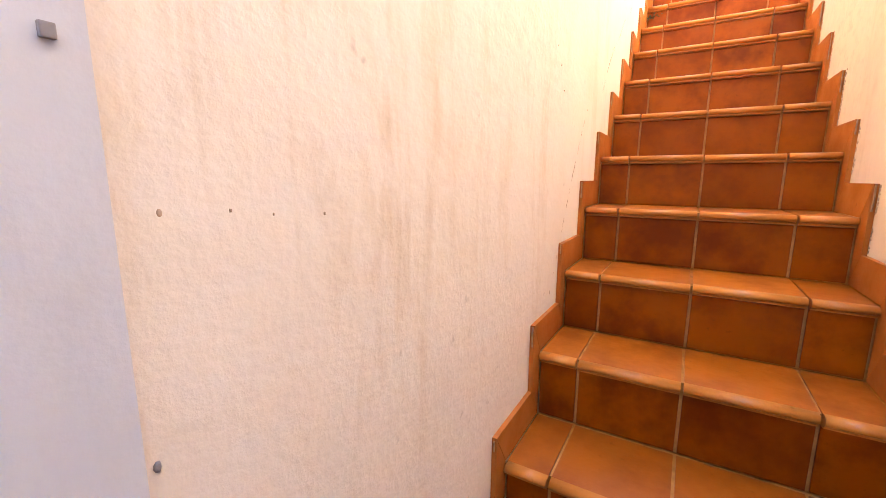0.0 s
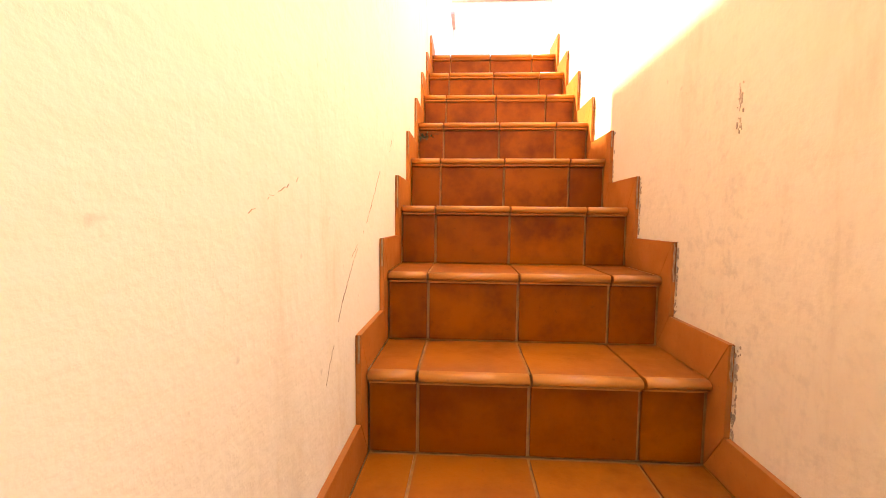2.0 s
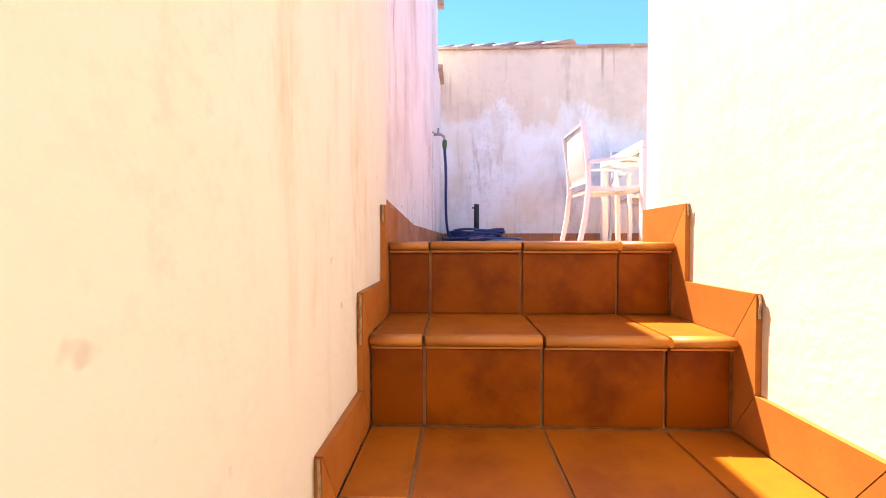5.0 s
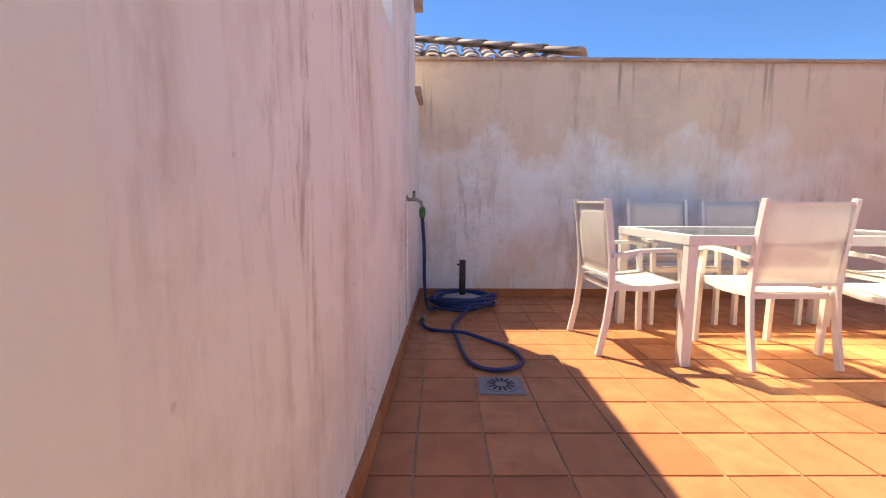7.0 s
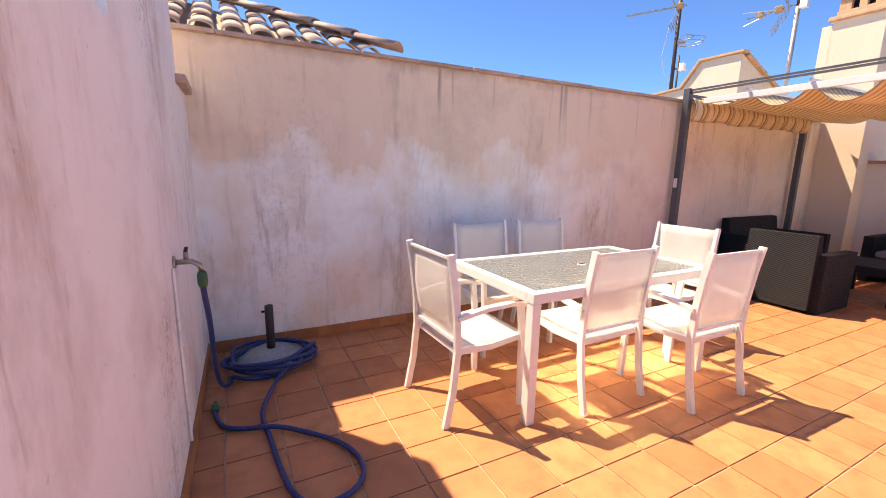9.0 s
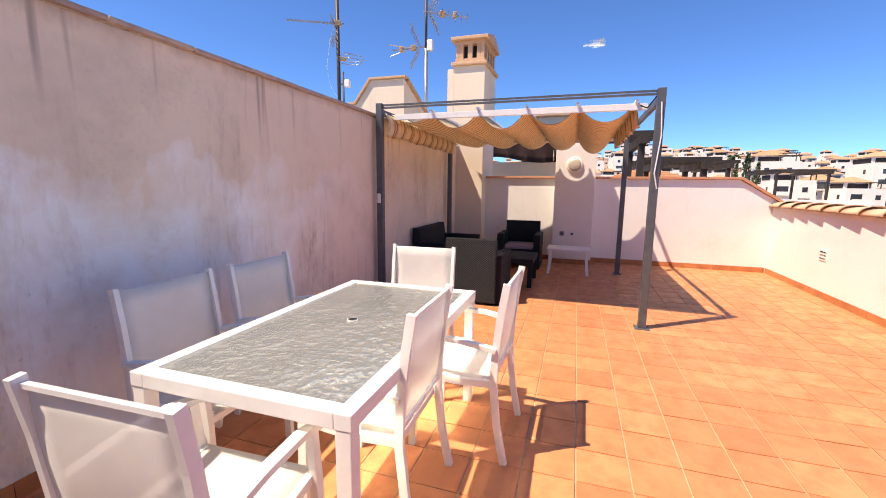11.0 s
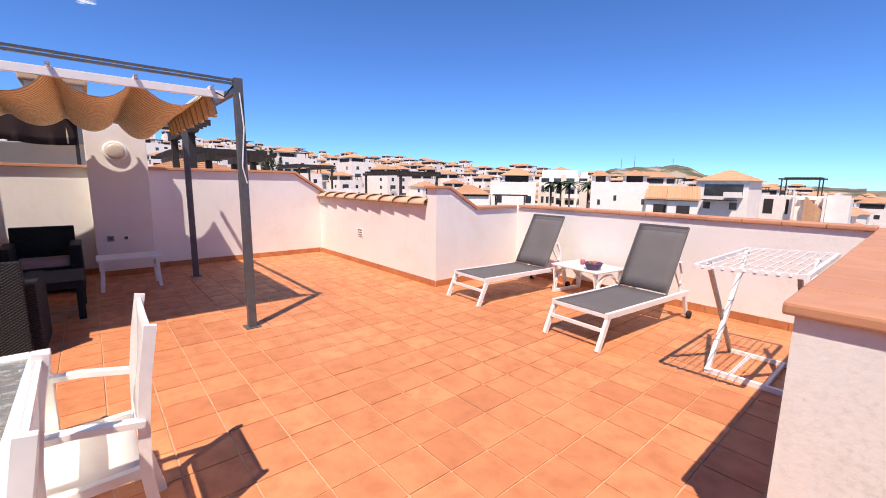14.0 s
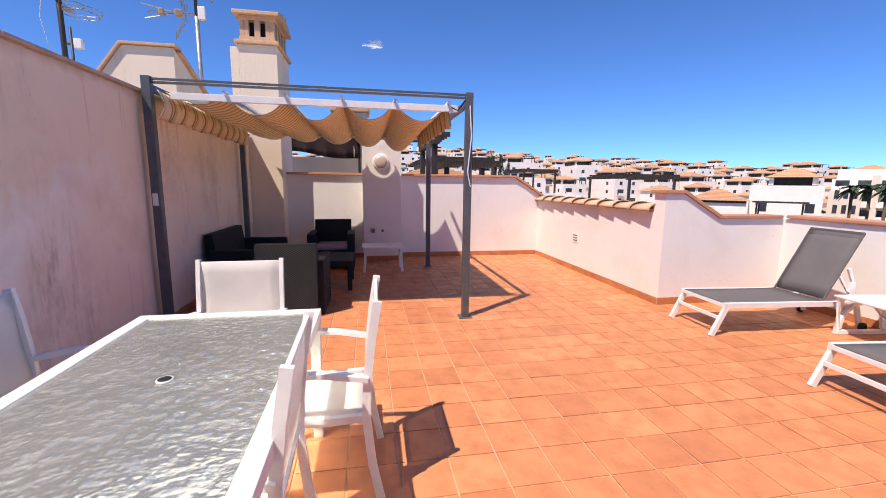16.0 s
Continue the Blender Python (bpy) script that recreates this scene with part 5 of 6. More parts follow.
    if kind in (2, 4):
        for x in (-w / 2 + 0.3, -w / 2 + 3.2):
            for y in (-d / 2 + 0.3, -0.4):
                part("pergola_post", boxes((x - 0.09, x + 0.09, y - 0.09, y + 0.09, z1, z1 + 2.3)), M_FARWOOD_SHADE, h)
        part("pergola_roof", boxes((-w / 2, -w / 2 + 3.6, -d / 2 + 0.05, 0.0, z1 + 2.3, z1 + 2.5)), M_FARWOOD_SHADE, h)
    if kind == 0:
        part("porch_roof", boxes((-w / 2 - 1.5, -w / 2, -2.5, 2.5, 2.8, 2.95)), M_FARWOOD_SHADE, h)
        part("porch_glass", boxes((-w / 2 - 0.04, -w / 2 + 0.1, -2.6, 2.6, 3.6, 5.6)), M_FARGLASS, h)
    return h


rng = random.Random(7)
protos = {}
spots = []
for r in (46, 64, 86, 110, 132, 155, 180, 206, 234, 264, 296, 330):
    a = 76 + rng.uniform(0, 4)
    while a < 178:
        if not (r < 60 and (a < 104 or a > 139)) and not (r < 92 and 127 < a < 169):
            spots.append((a, r * rng.uniform(0.96, 1.05)))
        a += math.degrees((11.0 if r < 100 else 9.0) / r) * rng.uniform(0.9, 1.3)
for a, r in spots:
    x, y = r * math.sin(radians(a)), r * math.cos(radians(a))
    kind = rng.choice((0, 0, 1, 2, 2, 3, 3, 4))
    if r < 70 and kind == 4:
        kind = 3
    size = rng.uniform(0.62, 0.84) if r > 100 else 0.85
    if r < 100:
        drop = rng.uniform(-0.8, 0.4) if a > 141 else rng.uniform(-3.8, -2.4)
    else:
        drop = 0.4
    # the streets run square to the terrace
    turn = 0
    m = pose(x, y, ground_z(x, y) + drop, 0, 0, turn + rng.choice((-4, 0, 3))) @ Matrix.Scale(size, 4)
    if kind in protos:
        copy_thing(protos[kind], m @ Matrix.Diagonal([1 / q for q in protos[kind].scale] + [1]))
    else:
        protos[kind] = town_house(kind, m)



# ---- the row of houses that faces the terrace, each set by its bearing and distance ----
def bearing(a, d, z=0.0):
    return pose(0.83 + d * math.sin(radians(a)), 1.8 + d * math.cos(radians(a)), z, 0, 0, 90 - a)


def roof_lantern(h, x0, x1, y0, y1, z, rise):
    """A small hipped tower room: between corner piers a solid dark core stands for the shade inside."""
    part("tower", boxes((x0 + 0.25, x1 - 0.25, y0 + 0.25, y1 - 0.25, z - 1.2, z), (x0, x1, y0, y1, z - 1.2, z - 0.85)), M_FARWOOD_SHADE, h, "solid dark core painted as the shade inside the tower room")
    for x in (x0, x1 - 0.45):
        for y in (y0, y1 - 0.45):
            part("pier", boxes((x, x + 0.45, y, y + 0.45, z - 0.849, z)), M_FARWALL, h)
    half = min(x1 - x0, y1 - y0) / 2 + 0.4
    part("roof", hip_roof(x0, x1, y0, y1, z + 0.001, 0.4, rise / half, 7), M_FARROOF, h)


blk = thing("white_block", bearing(153.4, 60), "white house with two hipped tower rooms", "house", "houses facing the terrace")
part("wall", boxes((0, 9, -3.5, 3.5, -9, 1.65), (-0.01, 0.2, -3.5, 3.5, 1.65, 1.9)), M_FARWALL, blk)
roof_lantern(blk, 1.2, 3.8, 1.3, 3.5, 2.72, 0.75)
roof_lantern(blk, 0.6, 3.6, -3.3, -0.4, 2.72, 0.85)
for y, z in ((0.4, 0.0), (-3.0, -0.4), (2.4, -0.6)):
    part("window", boxes((-0.03, 0.1, y - 0.18, y + 0.18, z - 0.55, z + 0.15)), M_FARGLASS, blk)
for a, d, w, label in ((158.1, 57, 2.9, "low white wing with an orange tiled roof"), (160.6, 55, 3.1, "low white wing with a bright tiled lean-to roof")):
    lw_ = thing("tiled_wing", bearing(a, d), label, "house", "houses facing the terrace")
    part("wall", boxes((0, 4, -w / 2, w / 2, -9, -0.02)), M_FARWALL, lw_)
    slope_bm = prism([(-0.35, -0.12), (-0.35, 0.04), (4.2, 1.46), (4.2, 1.30)], -w / 2 - 0.15, w / 2 + 0.15, "y")
    lean = part("roof", slope_bm, M_FARROOF, lw_)
    ridge = mesh_of(bar([(-0.36, 0, 0.07), (4.2, 0, 1.50)], 0.13, 0.09, 6), M_FARROOF)
    for i in range(int(w / 0.26)):
        share("roof_tile", ridge, lean, pose(0, -w / 2 + 0.1 + 0.26 * i, 0))
    part("door", boxes((-0.03, 0.1, -0.75, 0.6, -2.4, -0.75)), M_FARWOOD_SHADE, lw_)
    part("eave_board", boxes((-0.34, 0.02, -w / 2, w / 2, -0.22, -0.125)), M_FARWOOD_SHADE, lw_)
hip = thing("white_block", bearing(140.0, 60), "white house with a large hipped tower room", "house", "houses facing the terrace")
part("wall", boxes((0, 8, -3.2, 3.2, -9, 1.35), (-0.01, 0.2, -3.2, 3.2, 1.35, 1.75)), M_FARWALL, hip)
roof_lantern(hip, 0.6, 4.6, -2.6, 1.6, 2.66, 1.15)
for y in (-2.2, 1.9):
    part("window", boxes((-0.03, 0.1, y - 0.4, y + 0.4, -1.2, -0.2)), M_FARGLASS, hip)
low_hip = thing("tiled_wing", bearing(134.0, 58), "low white wing with an orange hipped roof", "house", "houses facing the terrace")
part("wall", boxes((0, 5, -2.8, 2.8, -9, -0.05)), M_FARWALL, low_hip)
part("roof", hip_roof(0, 5, -2.8, 2.8, -0.04, 0.35, 0.48, 9), M_FARROOF, low_hip)
part("eave_board", boxes((-0.2, 0.02, -2.8, 2.8, -0.3, -0.06)), M_FARWOOD_SHADE, low_hip)
flats = thing("apartment_block", bearing(146.6, 84), "stepped white apartment block with many balconies", "building", "houses facing the terrace")
part("wall", boxes((0, 10, -4.6, 4.6, -9, 2.9), (2, 10, -2.6, 4.2, 2.9, 4.3), (1, 6, -4.4, -3.2, 2.9, 3.9)), M_FARWALL, flats)
part("roof", hip_roof(3, 7, -1.2, 2.6, 4.301, 0.3, 0.35, 5), M_FARROOF, flats)
part("wing", boxes((-2.6, 0, 1.2, 4.6, -9, 1.2), (-1.4, 0, -4.6, -3.0, -9, 2.2), (-0.9, 0, -0.4, 0.5, -9, 3.4)), M_CREAM, flats, "stepped cream wings")
for f in range(4):
    for i in range(3):
        y, z = -2.2 + 1.45 * i, -5.2 + 2.1 * f
        part("window", boxes((-2.63, -2.5, 1.6 + 0.95 * i, 2.1 + 0.95 * i, z + 0.2 - 1.2, z + 0.2)), M_FARGLASS, flats)
    for i in range(4):
        y, z = -3.6 + 2.35 * i, -5.2 + 2.1 * f
        part("recess", boxes((-0.04, 0.1, y - 0.75, y + 0.75, z + 0.1, z + 1.6)), M_FARGLASS, flats)
        part("balcony", boxes((-1.0, 0, y - 0.95, y + 0.95, z - 0.1, z), (-1.0, -0.9, y - 0.95, y + 0.95, z, z + 0.75)), M_FARWALL, flats)

for x, y, z, w, d in ((20, -4.3, 0.0, 5, 3.2), (26, -19, -0.3, 5, 3.4), (36, -15, 0.3, 5, 3), (10.5, -75.5, 0.35, 4, 3)):
    bl = thing("roof_terrace_block", pose(x + w / 2, y + d / 2, -8.5), "white neighbouring block carrying a roof terrace", "building", "neighbouring blocks")
    part("wall", boxes((-w / 2 - 2, w / 2 + 2, -d / 2 - 1.5, d / 2 + 1.5, 0, z + 8.5)), M_FARWALL, bl)
    part("parapet", boxes((-w / 2 - 2, -w / 2 - 1.8, -d / 2 - 1.5, d / 2 + 1.5, z + 8.5, z + 9.0)), M_FARWALL, bl)
    for q in (-0.3, 0.05, 0.36):
        part("door", boxes(((w + 4) * q - 0.55, (w + 4) * q + 0.55, d / 2 + 1.47, d / 2 + 1.52, z + 6.0, z + 8.05)), M_FARWOOD_SHADE, bl)
    part("awning", prism([(d / 2 + 1.5, z + 8.3), (d / 2 + 2.3, z + 8.12), (d / 2 + 2.3, z + 8.08), (d / 2 + 1.5, z + 8.22)], -w * 0.55, -w * 0.1), M_FARWALL, bl)
    timber_pergola(pose(x, y, z), w, d, 2.25)
timber_pergola(bearing(141.6, 50, -2.3), 2.6, 3.4, 2.15, "small dark timber pergola before the white houses")
timber_pergola(pose(11.2, 0.05, 0.0), 2.2, 1.6, 2.40, "dark timber slatted roof just beyond the terrace wall")
timber_pergola(pose(13.2, -1.75, 0.0), 2.0, 1.1, 1.93, "dark timber pergola on the next terrace")
tiled = thing("low_tiled_roof", pose(17.5, -1.2, 0.0), "low hipped roof of orange tiles behind timber pergolas", "roof")
part("roof", hip_roof(-2.2, 2.2, -1.6, 2.2, 1.45, 0.3, 0.32, 10), M_FARROOF, tiled)
part("wall", boxes((-2.2, 2.2, -1.6, 2.2, -7.5, 1.45)), M_FARWALL, tiled)
wing = thing("low_tiled_roof", pose(14.2, -4.6, -1.0), "low hipped roof of orange tiles beyond the wall", "roof")
part("roof", hip_roof(-2.2, 2.2, -2.0, 2.0, 0.75, 0.3, 0.42, 8), M_FARROOF, wing)
part("wall", boxes((-2.2, 2.2, -2, 2, -7.5, 0.75)), M_FARWALL, wing)


def conifer(at, h, label="slender dark cypress tree"):
    t = thing("cypress", at, label, "tree", "town trees")
    part("trunk", bar([(0, 0, 0), (0, 0, h * 0.9)], 0.25, 0.25, 6), M_BARK, t)
    bm = bmesh.new()
    for i in range(420):
        u = random.random()
        r = (0.13 * h) * (1 - u) ** 0.7 * math.sqrt(random.random())
        a = random.uniform(0, 6.28)
        c = Vector((r * math.cos(a), r * math.sin(a), h * (0.1 + 0.9 * u)))
        s = 0.05 * h * random.uniform(0.5, 1.1)
        bm.faces.new([bm.verts.new(c + Vector((random.uniform(-s, s), random.uniform(-s, s), random.uniform(-s, s * 1.5)))) for _ in range(3)])
    part("crown", bm, M_LEAF, t)
    return t


def palm(at, h, label="tall palm tree among the houses"):
    t = thing("palm", at, label, "tree", "town palms")
    part("trunk", bar([(0, 0, 0), (0.1, 0, h * 0.5), (0.05, 0.1, h)], 0.35, 0.35, 8), M_BARK, t)
    for i in range(22):
        a, e = random.uniform(0, 6.28), random.uniform(-0.5, 1.1)
        bm = bmesh.new()
        last = None
        for k in range(6):
            q = k / 5
            p = Vector((math.cos(a) * 1.9 * q, math.sin(a) * 1.9 * q, h + math.sin(e) * 1.6 * q - 1.1 * q * q))
            s = Vector((-math.sin(a), math.cos(a), -0.4)) * (0.28 * math.sin(math.pi * (0.15 + 0.85 * q)) + 0.01)
            now = (bm.verts.new(p + s), bm.verts.new(p), bm.verts.new(p - Vector((s.x, s.y, -s.z))))
            if last:
                bm.faces.new((last[0], last[1], now[1], now[0]))
                bm.faces.new((last[1], last[2], now[2], now[1]))
            last = now
        part("frond", bm, M_LEAF, t)
    return t


cy = conifer(pose(120 * math.sin(radians(107.3)), 120 * math.cos(radians(107.3)), -2.0), 11.5)
for a, r, k in ((108.3, 118, 0.8), (106.4, 126, 0.75), (109.0, 122, 0.7)):
    x, y = r * math.sin(radians(a)), r * math.cos(radians(a))
    copy_thing(cy, pose(x, y, ground_z(x, y), 0, 0, a * 9) @ Matrix.Scale(k, 4))
pm = palm(pose(105.7, -30.3, -3.0), 11.5)
for a, r in ((143.6, 66), (144.9, 67), (146.0, 65), (148.4, 66), (149.2, 68)):
    x, y = r * math.sin(radians(a)), r * math.cos(radians(a))
    copy_thing(pm, pose(x, y, ground_z(x, y) - 0.3, 0, 0, a * 7) @ Matrix.Scale(0.86, 4))


# ---- hairline cracks and drips in the plaster ----
M_CRACK = plain("dark_crack", (0.52, 0.39, 0.27), 0.95, var=0.4)


def crack(ends, axis, face, w=0.0012, gaps=0.45):
    """A broken hairline through the given turning points (along, z) of a wall; face: the wall's plane."""
    bm = bmesh.new()
    for (a0, z0), (a1, z1) in zip(ends, ends[1:]):
        n = max(2, int(math.hypot(a1 - a0, z1 - z0) / 0.007))
        run, skip = [], 0
        for i in range(n + 1):
            f = i / n
            q, z = a0 + (a1 - a0) * f + random.gauss(0, 0.0014), z0 + (z1 - z0) * f + random.gauss(0, 0.0014)
            if skip:
                skip -= 1
                continue
            run.append((q, face, z) if axis == "x" else (face, q, z))
            if random.random() < gaps * 0.5 or i == n:
                if len(run) > 1:
                    bar(run, w * random.choice((0.2, 0.25, 0.35, 0.45, 0.9)), w * 0.6, 4, bm)
                run, skip = run[-1:], 0
                if random.random() < 0.75:
                    run, skip = [], random.randint(1, 6)
    return tagged(part("wall_crack", bm, M_CRACK), "broken hairline crack in the wall plaster", "crack", "", "structure")


crack([(0.55, 0.20), (0.85, 0.215), (1.1, 0.21), (1.4, 0.18)], "x", 3.6995)
crack([(1.02, 0.09), (1.025, 0.19)], "x", 3.6995)
crack([(-1.33, -0.76), (-1.36, -0.80)], "y", -0.0115)
crack([(-1.44, -0.835), (-1.50, -0.87), (-1.63, -0.99), (-1.76, -1.08), (-1.84, -1.15), (-1.93, -1.27)], "y", -0.0115, 0.0016, 0.35)
crack([(-1.73, -1.05), (-1.77, -1.07)], "y", -0.0115, 0.0016)
crack([(-2.03, -0.945), (-2.06, -0.955), (-2.11, -0.97), (-2.16, -0.99)], "y", -0.0115)
crack([(-2.55, -1.95), (-2.36, -1.62), (-2.2, -1.38)], "y", -0.0115, 0.0012, 0.6)
crack([(-1.722, -0.715), (-1.718, -0.80)], "y", 0.7465, 0.0022, 0.4)
crack([(-1.716, -0.72), (-1.72, -0.775)], "y", 0.7465, 0.0018, 0.4)
crack([(0.4, 0.11), (0.67, 0.16), (0.91, 0.15)], "y", -0.068, 0.003)

def flakes(y, z0, z1, count, face):
    """Ragged scabs of broken plaster edge up a line of the stair wall."""
    bm = bmesh.new()
    for _ in range(count):
        cy0, cz0 = y + random.gauss(-0.004, 0.0035), random.uniform(z0, z1)
        k, r = random.randint(4, 7), random.uniform(0.0006, 0.0026)
        ring = [(cy0 + r * random.uniform(0.3, 1.0) * math.cos(2 * math.pi * i / k), cz0 + r * random.uniform(0.6, 3.4) * math.sin(2 * math.pi * i / k)) for i in range(k)]
        top = [bm.verts.new((face - 0.0015, p, q)) for p, q in ring]
        low0 = [bm.verts.new((face + 0.001, p, q)) for p, q in ring]
        bm.faces.new(top)
        for i in range(k):
            bm.faces.new((top[i], low0[i], low0[(i + 1) % k], top[(i + 1) % k]))
    bmesh.ops.recalc_face_normals(bm, faces=bm.faces[:])
    tagged(part("plaster_flakes", bm, M_CRACK), "ragged broken plaster at the skirting edge", "plaster", "", "structure")


for k in range(3, 11):
    flakes(step_y(k) - D - 0.004, step_z(k + 1) + H, step_z(k) + H, 40 if k in (6, 7, 8) else 14, 0.7465)
flakes(-1.72, -0.82, -0.71, 22, 0.7465)


def wall_mark(name, at, r, mat, label, category):
    t = thing(name, at, label, category)
    part("dent", lathe([(r, -0.001), (r * 0.9, 0.0012), (r * 0.4, 0.0016)], 9), mat, t)


for y, z, r in ((-3.425, -1.644, 0.004), (-3.530, -1.634, 0.0035), (-3.488, -1.640, 0.003), (-3.585, -1.632, 0.006), (-2.18, -1.37, 0.005), (-2.54, -1.30, 0.006), (-2.50, -1.36, 0.005), (-2.58, -1.26, 0.004)):
    wall_mark("wall_plug_hole", pose(-0.0125, y, z, 0, 90, random.uniform(0, 90)) @ Matrix.Diagonal((1.1, 0.7, 1, 1)), r * 0.5, M_CRACK, "small dark plug hole in the plaster", "hole")
wall_mark("wall_plug_hole", pose(-0.0125, -3.606, -1.826, 0, 90, 20) @ Matrix.Diagonal((1.3, 0.8, 1, 1)), 0.0042, M_DRAIN, "grey scuffed dent at the plaster edge", "hole")
clip = thing("cable_clip", pose(0.0, -3.638, -1.525, 0, 90, 0), "small grey clip on the landing wall", "clip")
part("body", boxes((-0.0045, 0.0045, -0.004, 0.004, 0, 0.004), bevel=0.001), M_DRAIN, clip)

villa = town_house(0, pose(18.5, -64, -2.4, 0, 0, -90) @ Matrix.Scale(0.75, 4))
tagged(villa, "white house with glazed porch and hipped orange roof")
flight = thing("outdoor_stairs", pose(10.45, -70.6, -2.4), "outdoor flight of terracotta steps on a white block", "stairs")
part("wall", boxes((-3.4, 2.6, -3, 0, -5, 2.6), (-3.4, -1.2, 0, 0.15, -5, 3.0)), M_FARWALL, flight)
for i in range(9):
    part("step", boxes((-0.9 + 0.2 * i, -0.701 + 0.2 * i, 0.16, 0.9, -2, 1.2 + 0.19 * i)), M_FARROOF, flight)
for x, h in ((-1.15, 3.2), (1.9, 3.4)):
    part("parapet", boxes((x, x + 0.2, 0.16, 1.0, -5, h)), M_FARWALL, flight)
mast_hill = thing("hill_masts", pose(0, 0, 47), "thin radio masts on the distant hill", "mast")
for az, h in ((153.4, 22), (154.9, 28), (159.1, 20)):
    x, y = 1150 * math.sin(radians(az)), 1150 * math.cos(radians(az))
    part("mast", bar([(x, y, -8), (x, y, h)], 0.9, 0.9), M_ANTENNA, mast_hill)

cm, cn, cl, cb = shader("thin_cloud", 1.0, 0, 0.0)
cb.inputs["Base Color"].default_value = (0.9, 0.9, 0.9, 1)
cv = place(cn, cl, (1, 1, 1), (0, 0, 0), True)
length_ = cn.new("ShaderNodeVectorMath")
length_.operation = 'LENGTH'
cl.new(place(cn, cl, (0.0, 0.017, 0.05), (0, 0, 0), True), length_.inputs[0])
wisp = calc(cn, cl, 'SUBTRACT', noise_tex(cn, cl, place(cn, cl, (1, 1, 2.2), (0.5, 0, 0), True), 0.022, 7, 0.68), calc(cn, cl, 'MULTIPLY', length_.outputs["Value"], 0.42))
clear = cn.new("ShaderNodeBsdfTransparent")
cmx = cn.new("ShaderNodeMixShader")
cl.new(ramp(cn, cl, wisp, [(0.22, (0, 0, 0)), (0.5, (0.8, 0.8, 0.8))]), cmx.inputs[0])
cl.new(clear.outputs[0], cmx.inputs[1])
cl.new(cb.outputs[0], cmx.inputs[2])
cl.new(cmx.outputs[0], cn["Material Output"].inputs[0])
cloud_bm = sheet(lambda u, v: (30 * math.sin(3 * v), 80 * (u - 0.5), 50 * (v - 0.5)), 6, 6, 0.2)
cloud_ob = structure("backdrop_cloud", cloud_bm, cm, "small thin white wisp of cloud", "cloud")
cloud_ob.matrix_basis = pose(1500, -30, 472)

# ---- terrace skirting ----
def skirting(name, x0, y0, x1, y1, inward, label="terracotta skirting tiles at the foot of the wall"):
    """Tiles of 0.26 m along a wall line; inward: unit step away from the wall."""
    base = new(name, mesh_of(boxes((min(x0, x1) + min(0, inward[0] * 0.004), max(x0, x1) + max(0, inward[0] * 0.004), min(y0, y1) + min(0, inward[1] * 0.004), max(y0, y1) + max(0, inward[1] * 0.004), -0.006, 0.08)), M_GROUT))
    tagged(base, label, "skirting", "", "structure")
    L = math.hypot(x1 - x0, y1 - y0)
    n = max(1, round(L / 0.26))
    s = L / n
    ang = math.degrees(math.atan2(y1 - y0, x1 - x0))
    side = 1 if (-(y1 - y0) * inward[0] + (x1 - x0) * inward[1]) > 0 else -1
    me = mesh_of(boxes((0.002, s - 0.002, 0.003 if side > 0 else -0.012, 0.012 if side > 0 else -0.003, 0.0, 0.086), bevel=0.002), M_FOOT)
    for i in range(n):
        share("tile", me, base, pose(x0 + (x1 - x0) * i / n, y0 + (y1 - y0) * i / n, 0.0, 0, 0, ang))


skirting("baseboard_north", 0.0, 3.699, 8.48, 3.699, (0, -1))


def skirting_skew(name, x0, y0, x1, y1):
    base = thing(name, pose(x0, y0, 0, 0, 0, math.degrees(math.atan2(y1 - y0, x1 - x0))), "terracotta skirting tiles at the foot of the streaked wall", "skirting", "", "structure")
    L = math.hypot(x1 - x0, y1 - y0)
    n = round(L / 0.26)
    me = mesh_of(boxes((0.002, L / n - 0.002, -0.014, 0.003, 0.0, 0.088), bevel=0.002), M_FOOT)
    for i in range(4):                                    # cut tiles that taper down from the stair head
        a, b = i * L / n + 0.002, (i + 1) * L / n - 0.002
        part("cut_tile", prism([(a, 0), (b, 0), (b, 0.172 - 0.080 * b), (a, 0.172 - 0.080 * a)], -0.014, 0.003, "y", bevel=0.002), M_FOOT, base)
    for i in range(4, n):
        share("tile", me, base, pose(i * L / n, 0, 0))


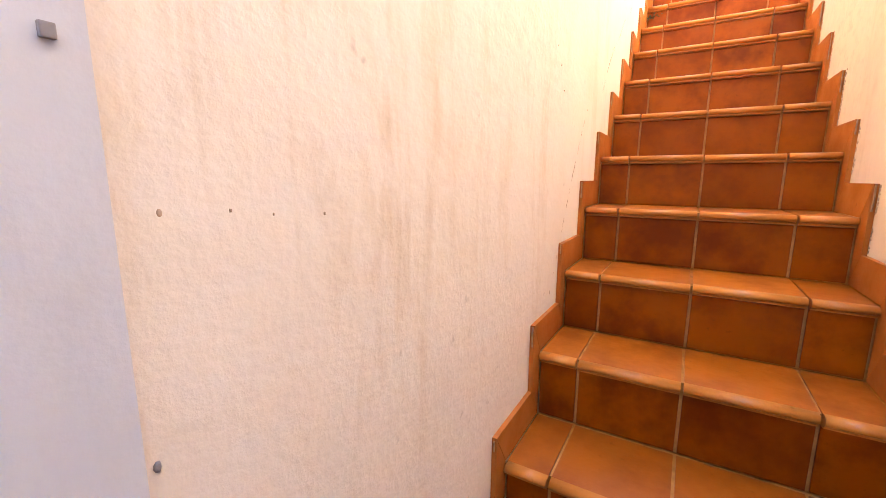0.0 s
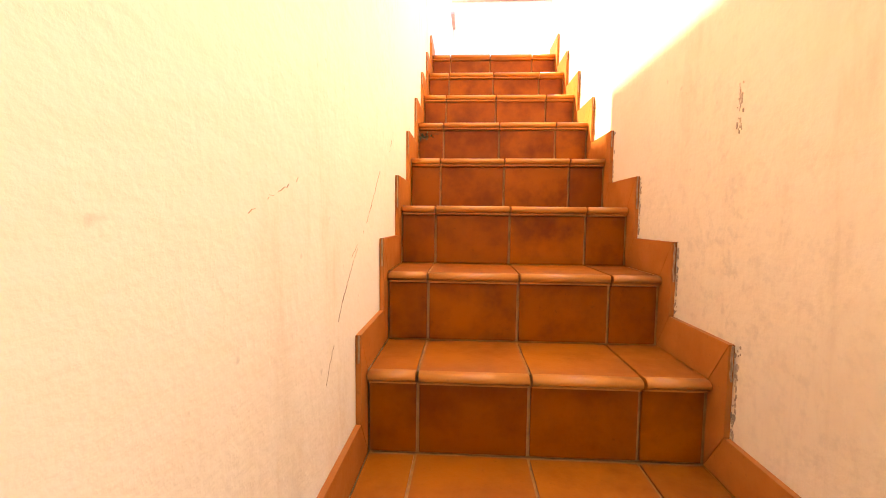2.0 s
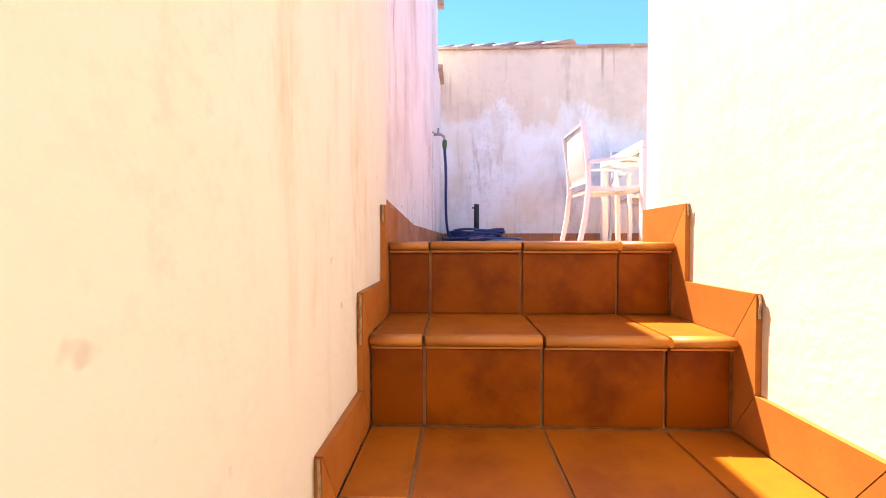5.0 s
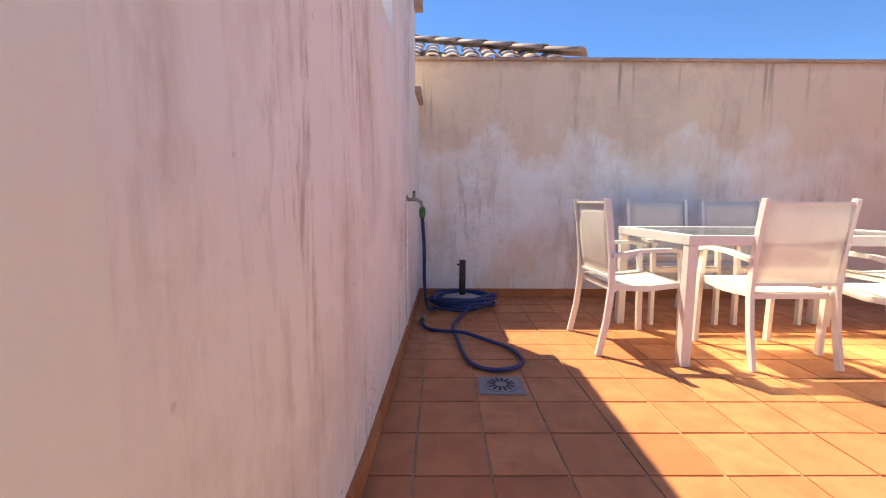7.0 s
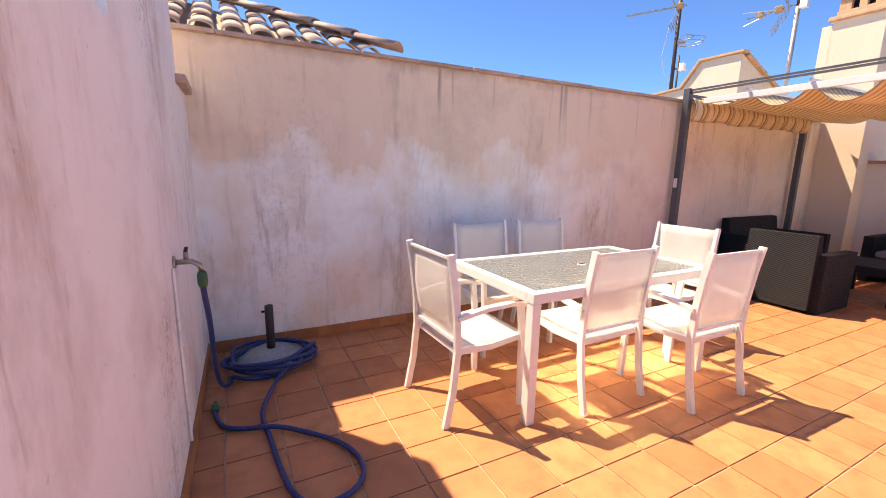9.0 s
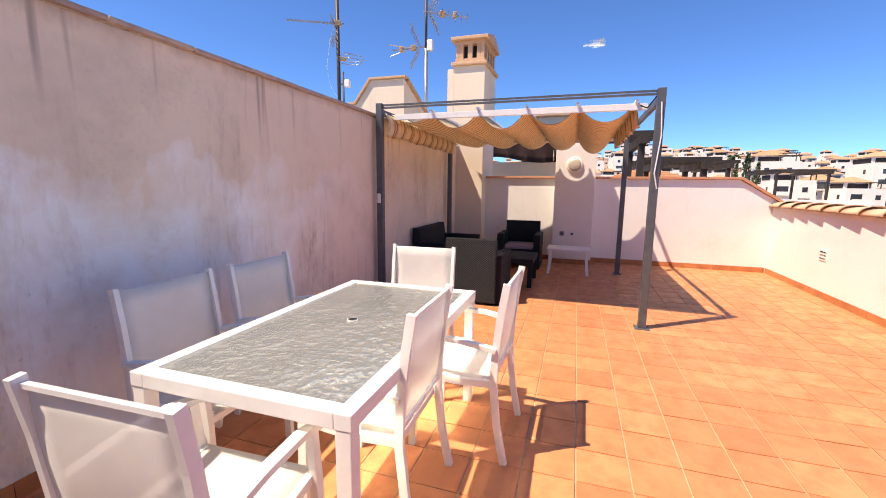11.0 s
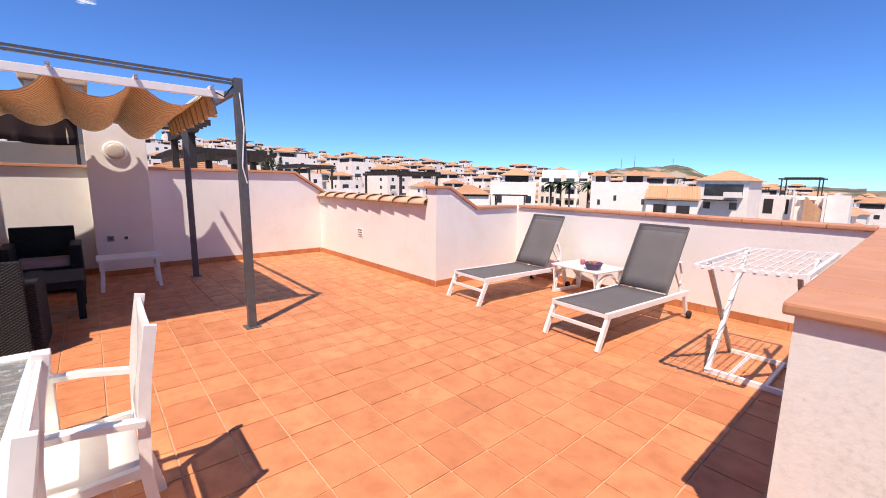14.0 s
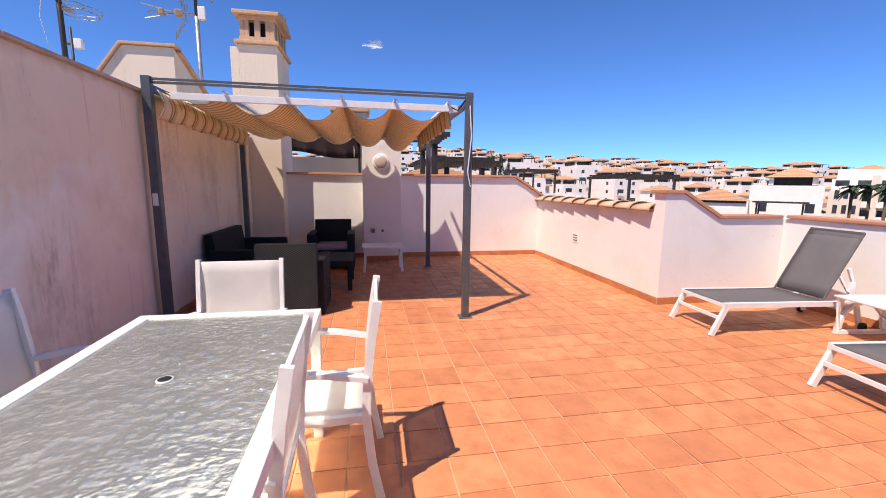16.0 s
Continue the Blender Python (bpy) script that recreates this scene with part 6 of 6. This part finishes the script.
skirting_skew("baseboard_west", west_x(0.05), 0.05, west_x(3.68), 3.68)
skirting("baseboard_east", 8.849, -1.72, 8.849, 3.15, (-1, 0))
skirting("baseboard_pillar", 8.499, 1.1, 8.499, 1.8, (-1, 0))
skirting("baseboard_south", 5.13, -1.739, 8.83, -1.739, (0, 1))
skirting("baseboard_return", 5.129, -3.43, 5.129, -1.74, (-1, 0))
skirting("baseboard_parapet", 1.08, -3.45, 5.11, -3.45, (0, 1))
skirting("baseboard_outer", 1.061, -3.43, 1.061, 0.15, (1, 0))
skirting("baseboard_end", 0.76, 0.171, 1.05, 0.171, (0, 1))

# ---- terrace tiles ----
PXT, PYT, OX, OY = 0.2645, 0.2590, 2.48 - 0.2645 * 10, 0.81 - 0.259 * 17
rest = bmesh.new()
full = mesh_of(boxes((-PXT / 2 + 0.0042, PXT / 2 - 0.0042, -PYT / 2 + 0.0042, PYT / 2 - 0.0042, -0.0065, 0.0), bevel=0.0022), M_TILE)
count = 0
for i in range(-1, 36):
    for j in range(-1, 34):
        cx, cy_ = OX + (i + 0.5) * PXT, OY + (j + 0.5) * PYT
        lo_x = 1.063 if cy_ < 0.17 else -0.075
        lo_y = (-3.447 if cx < 5.13 else -1.737) if cx > 1.06 else (0.174 if cx > 0.74 else 0.218)
        hi_x = 8.847 if cy_ > -1.74 else 5.127
        x0, x1 = max(lo_x, cx - PXT / 2), min(hi_x, cx + PXT / 2)
        y0, y1 = max(lo_y, cy_ - PYT / 2), min(3.697, cy_ + PYT / 2)
        if x1 - x0 < 0.02 or y1 - y0 < 0.02:
            continue
        whole = x1 - x0 > PXT - 0.002 and y1 - y0 > PYT - 0.002
        dz = random.uniform(-0.0012, 0.0004)
        if whole and cx < 4.75 and -1.1 < cy_ < 3.5 and count < 300:
            share("tile", full, floor, pose(cx, cy_, dz, random.uniform(-0.25, 0.25), random.uniform(-0.25, 0.25), random.uniform(-0.3, 0.3)))
            count += 1
        else:
            g = 0.0042
            q = [(x0 + g, y0 + g), (x1 - g, y0 + g), (x1 - g, y1 - g), (x0 + g, y1 - g)]
            top = [rest.verts.new((a, b, dz)) for a, b in q]
            low_ = [rest.verts.new((a, b, -0.0068)) for a, b in q]
            rest.faces.new(top)
            for k in range(4):
                rest.faces.new((top[k], low_[k], low_[(k + 1) % 4], top[(k + 1) % 4]))
ob = part("far_tiles", rest, M_TILE, floor)
ob["kind"] = "stuff"
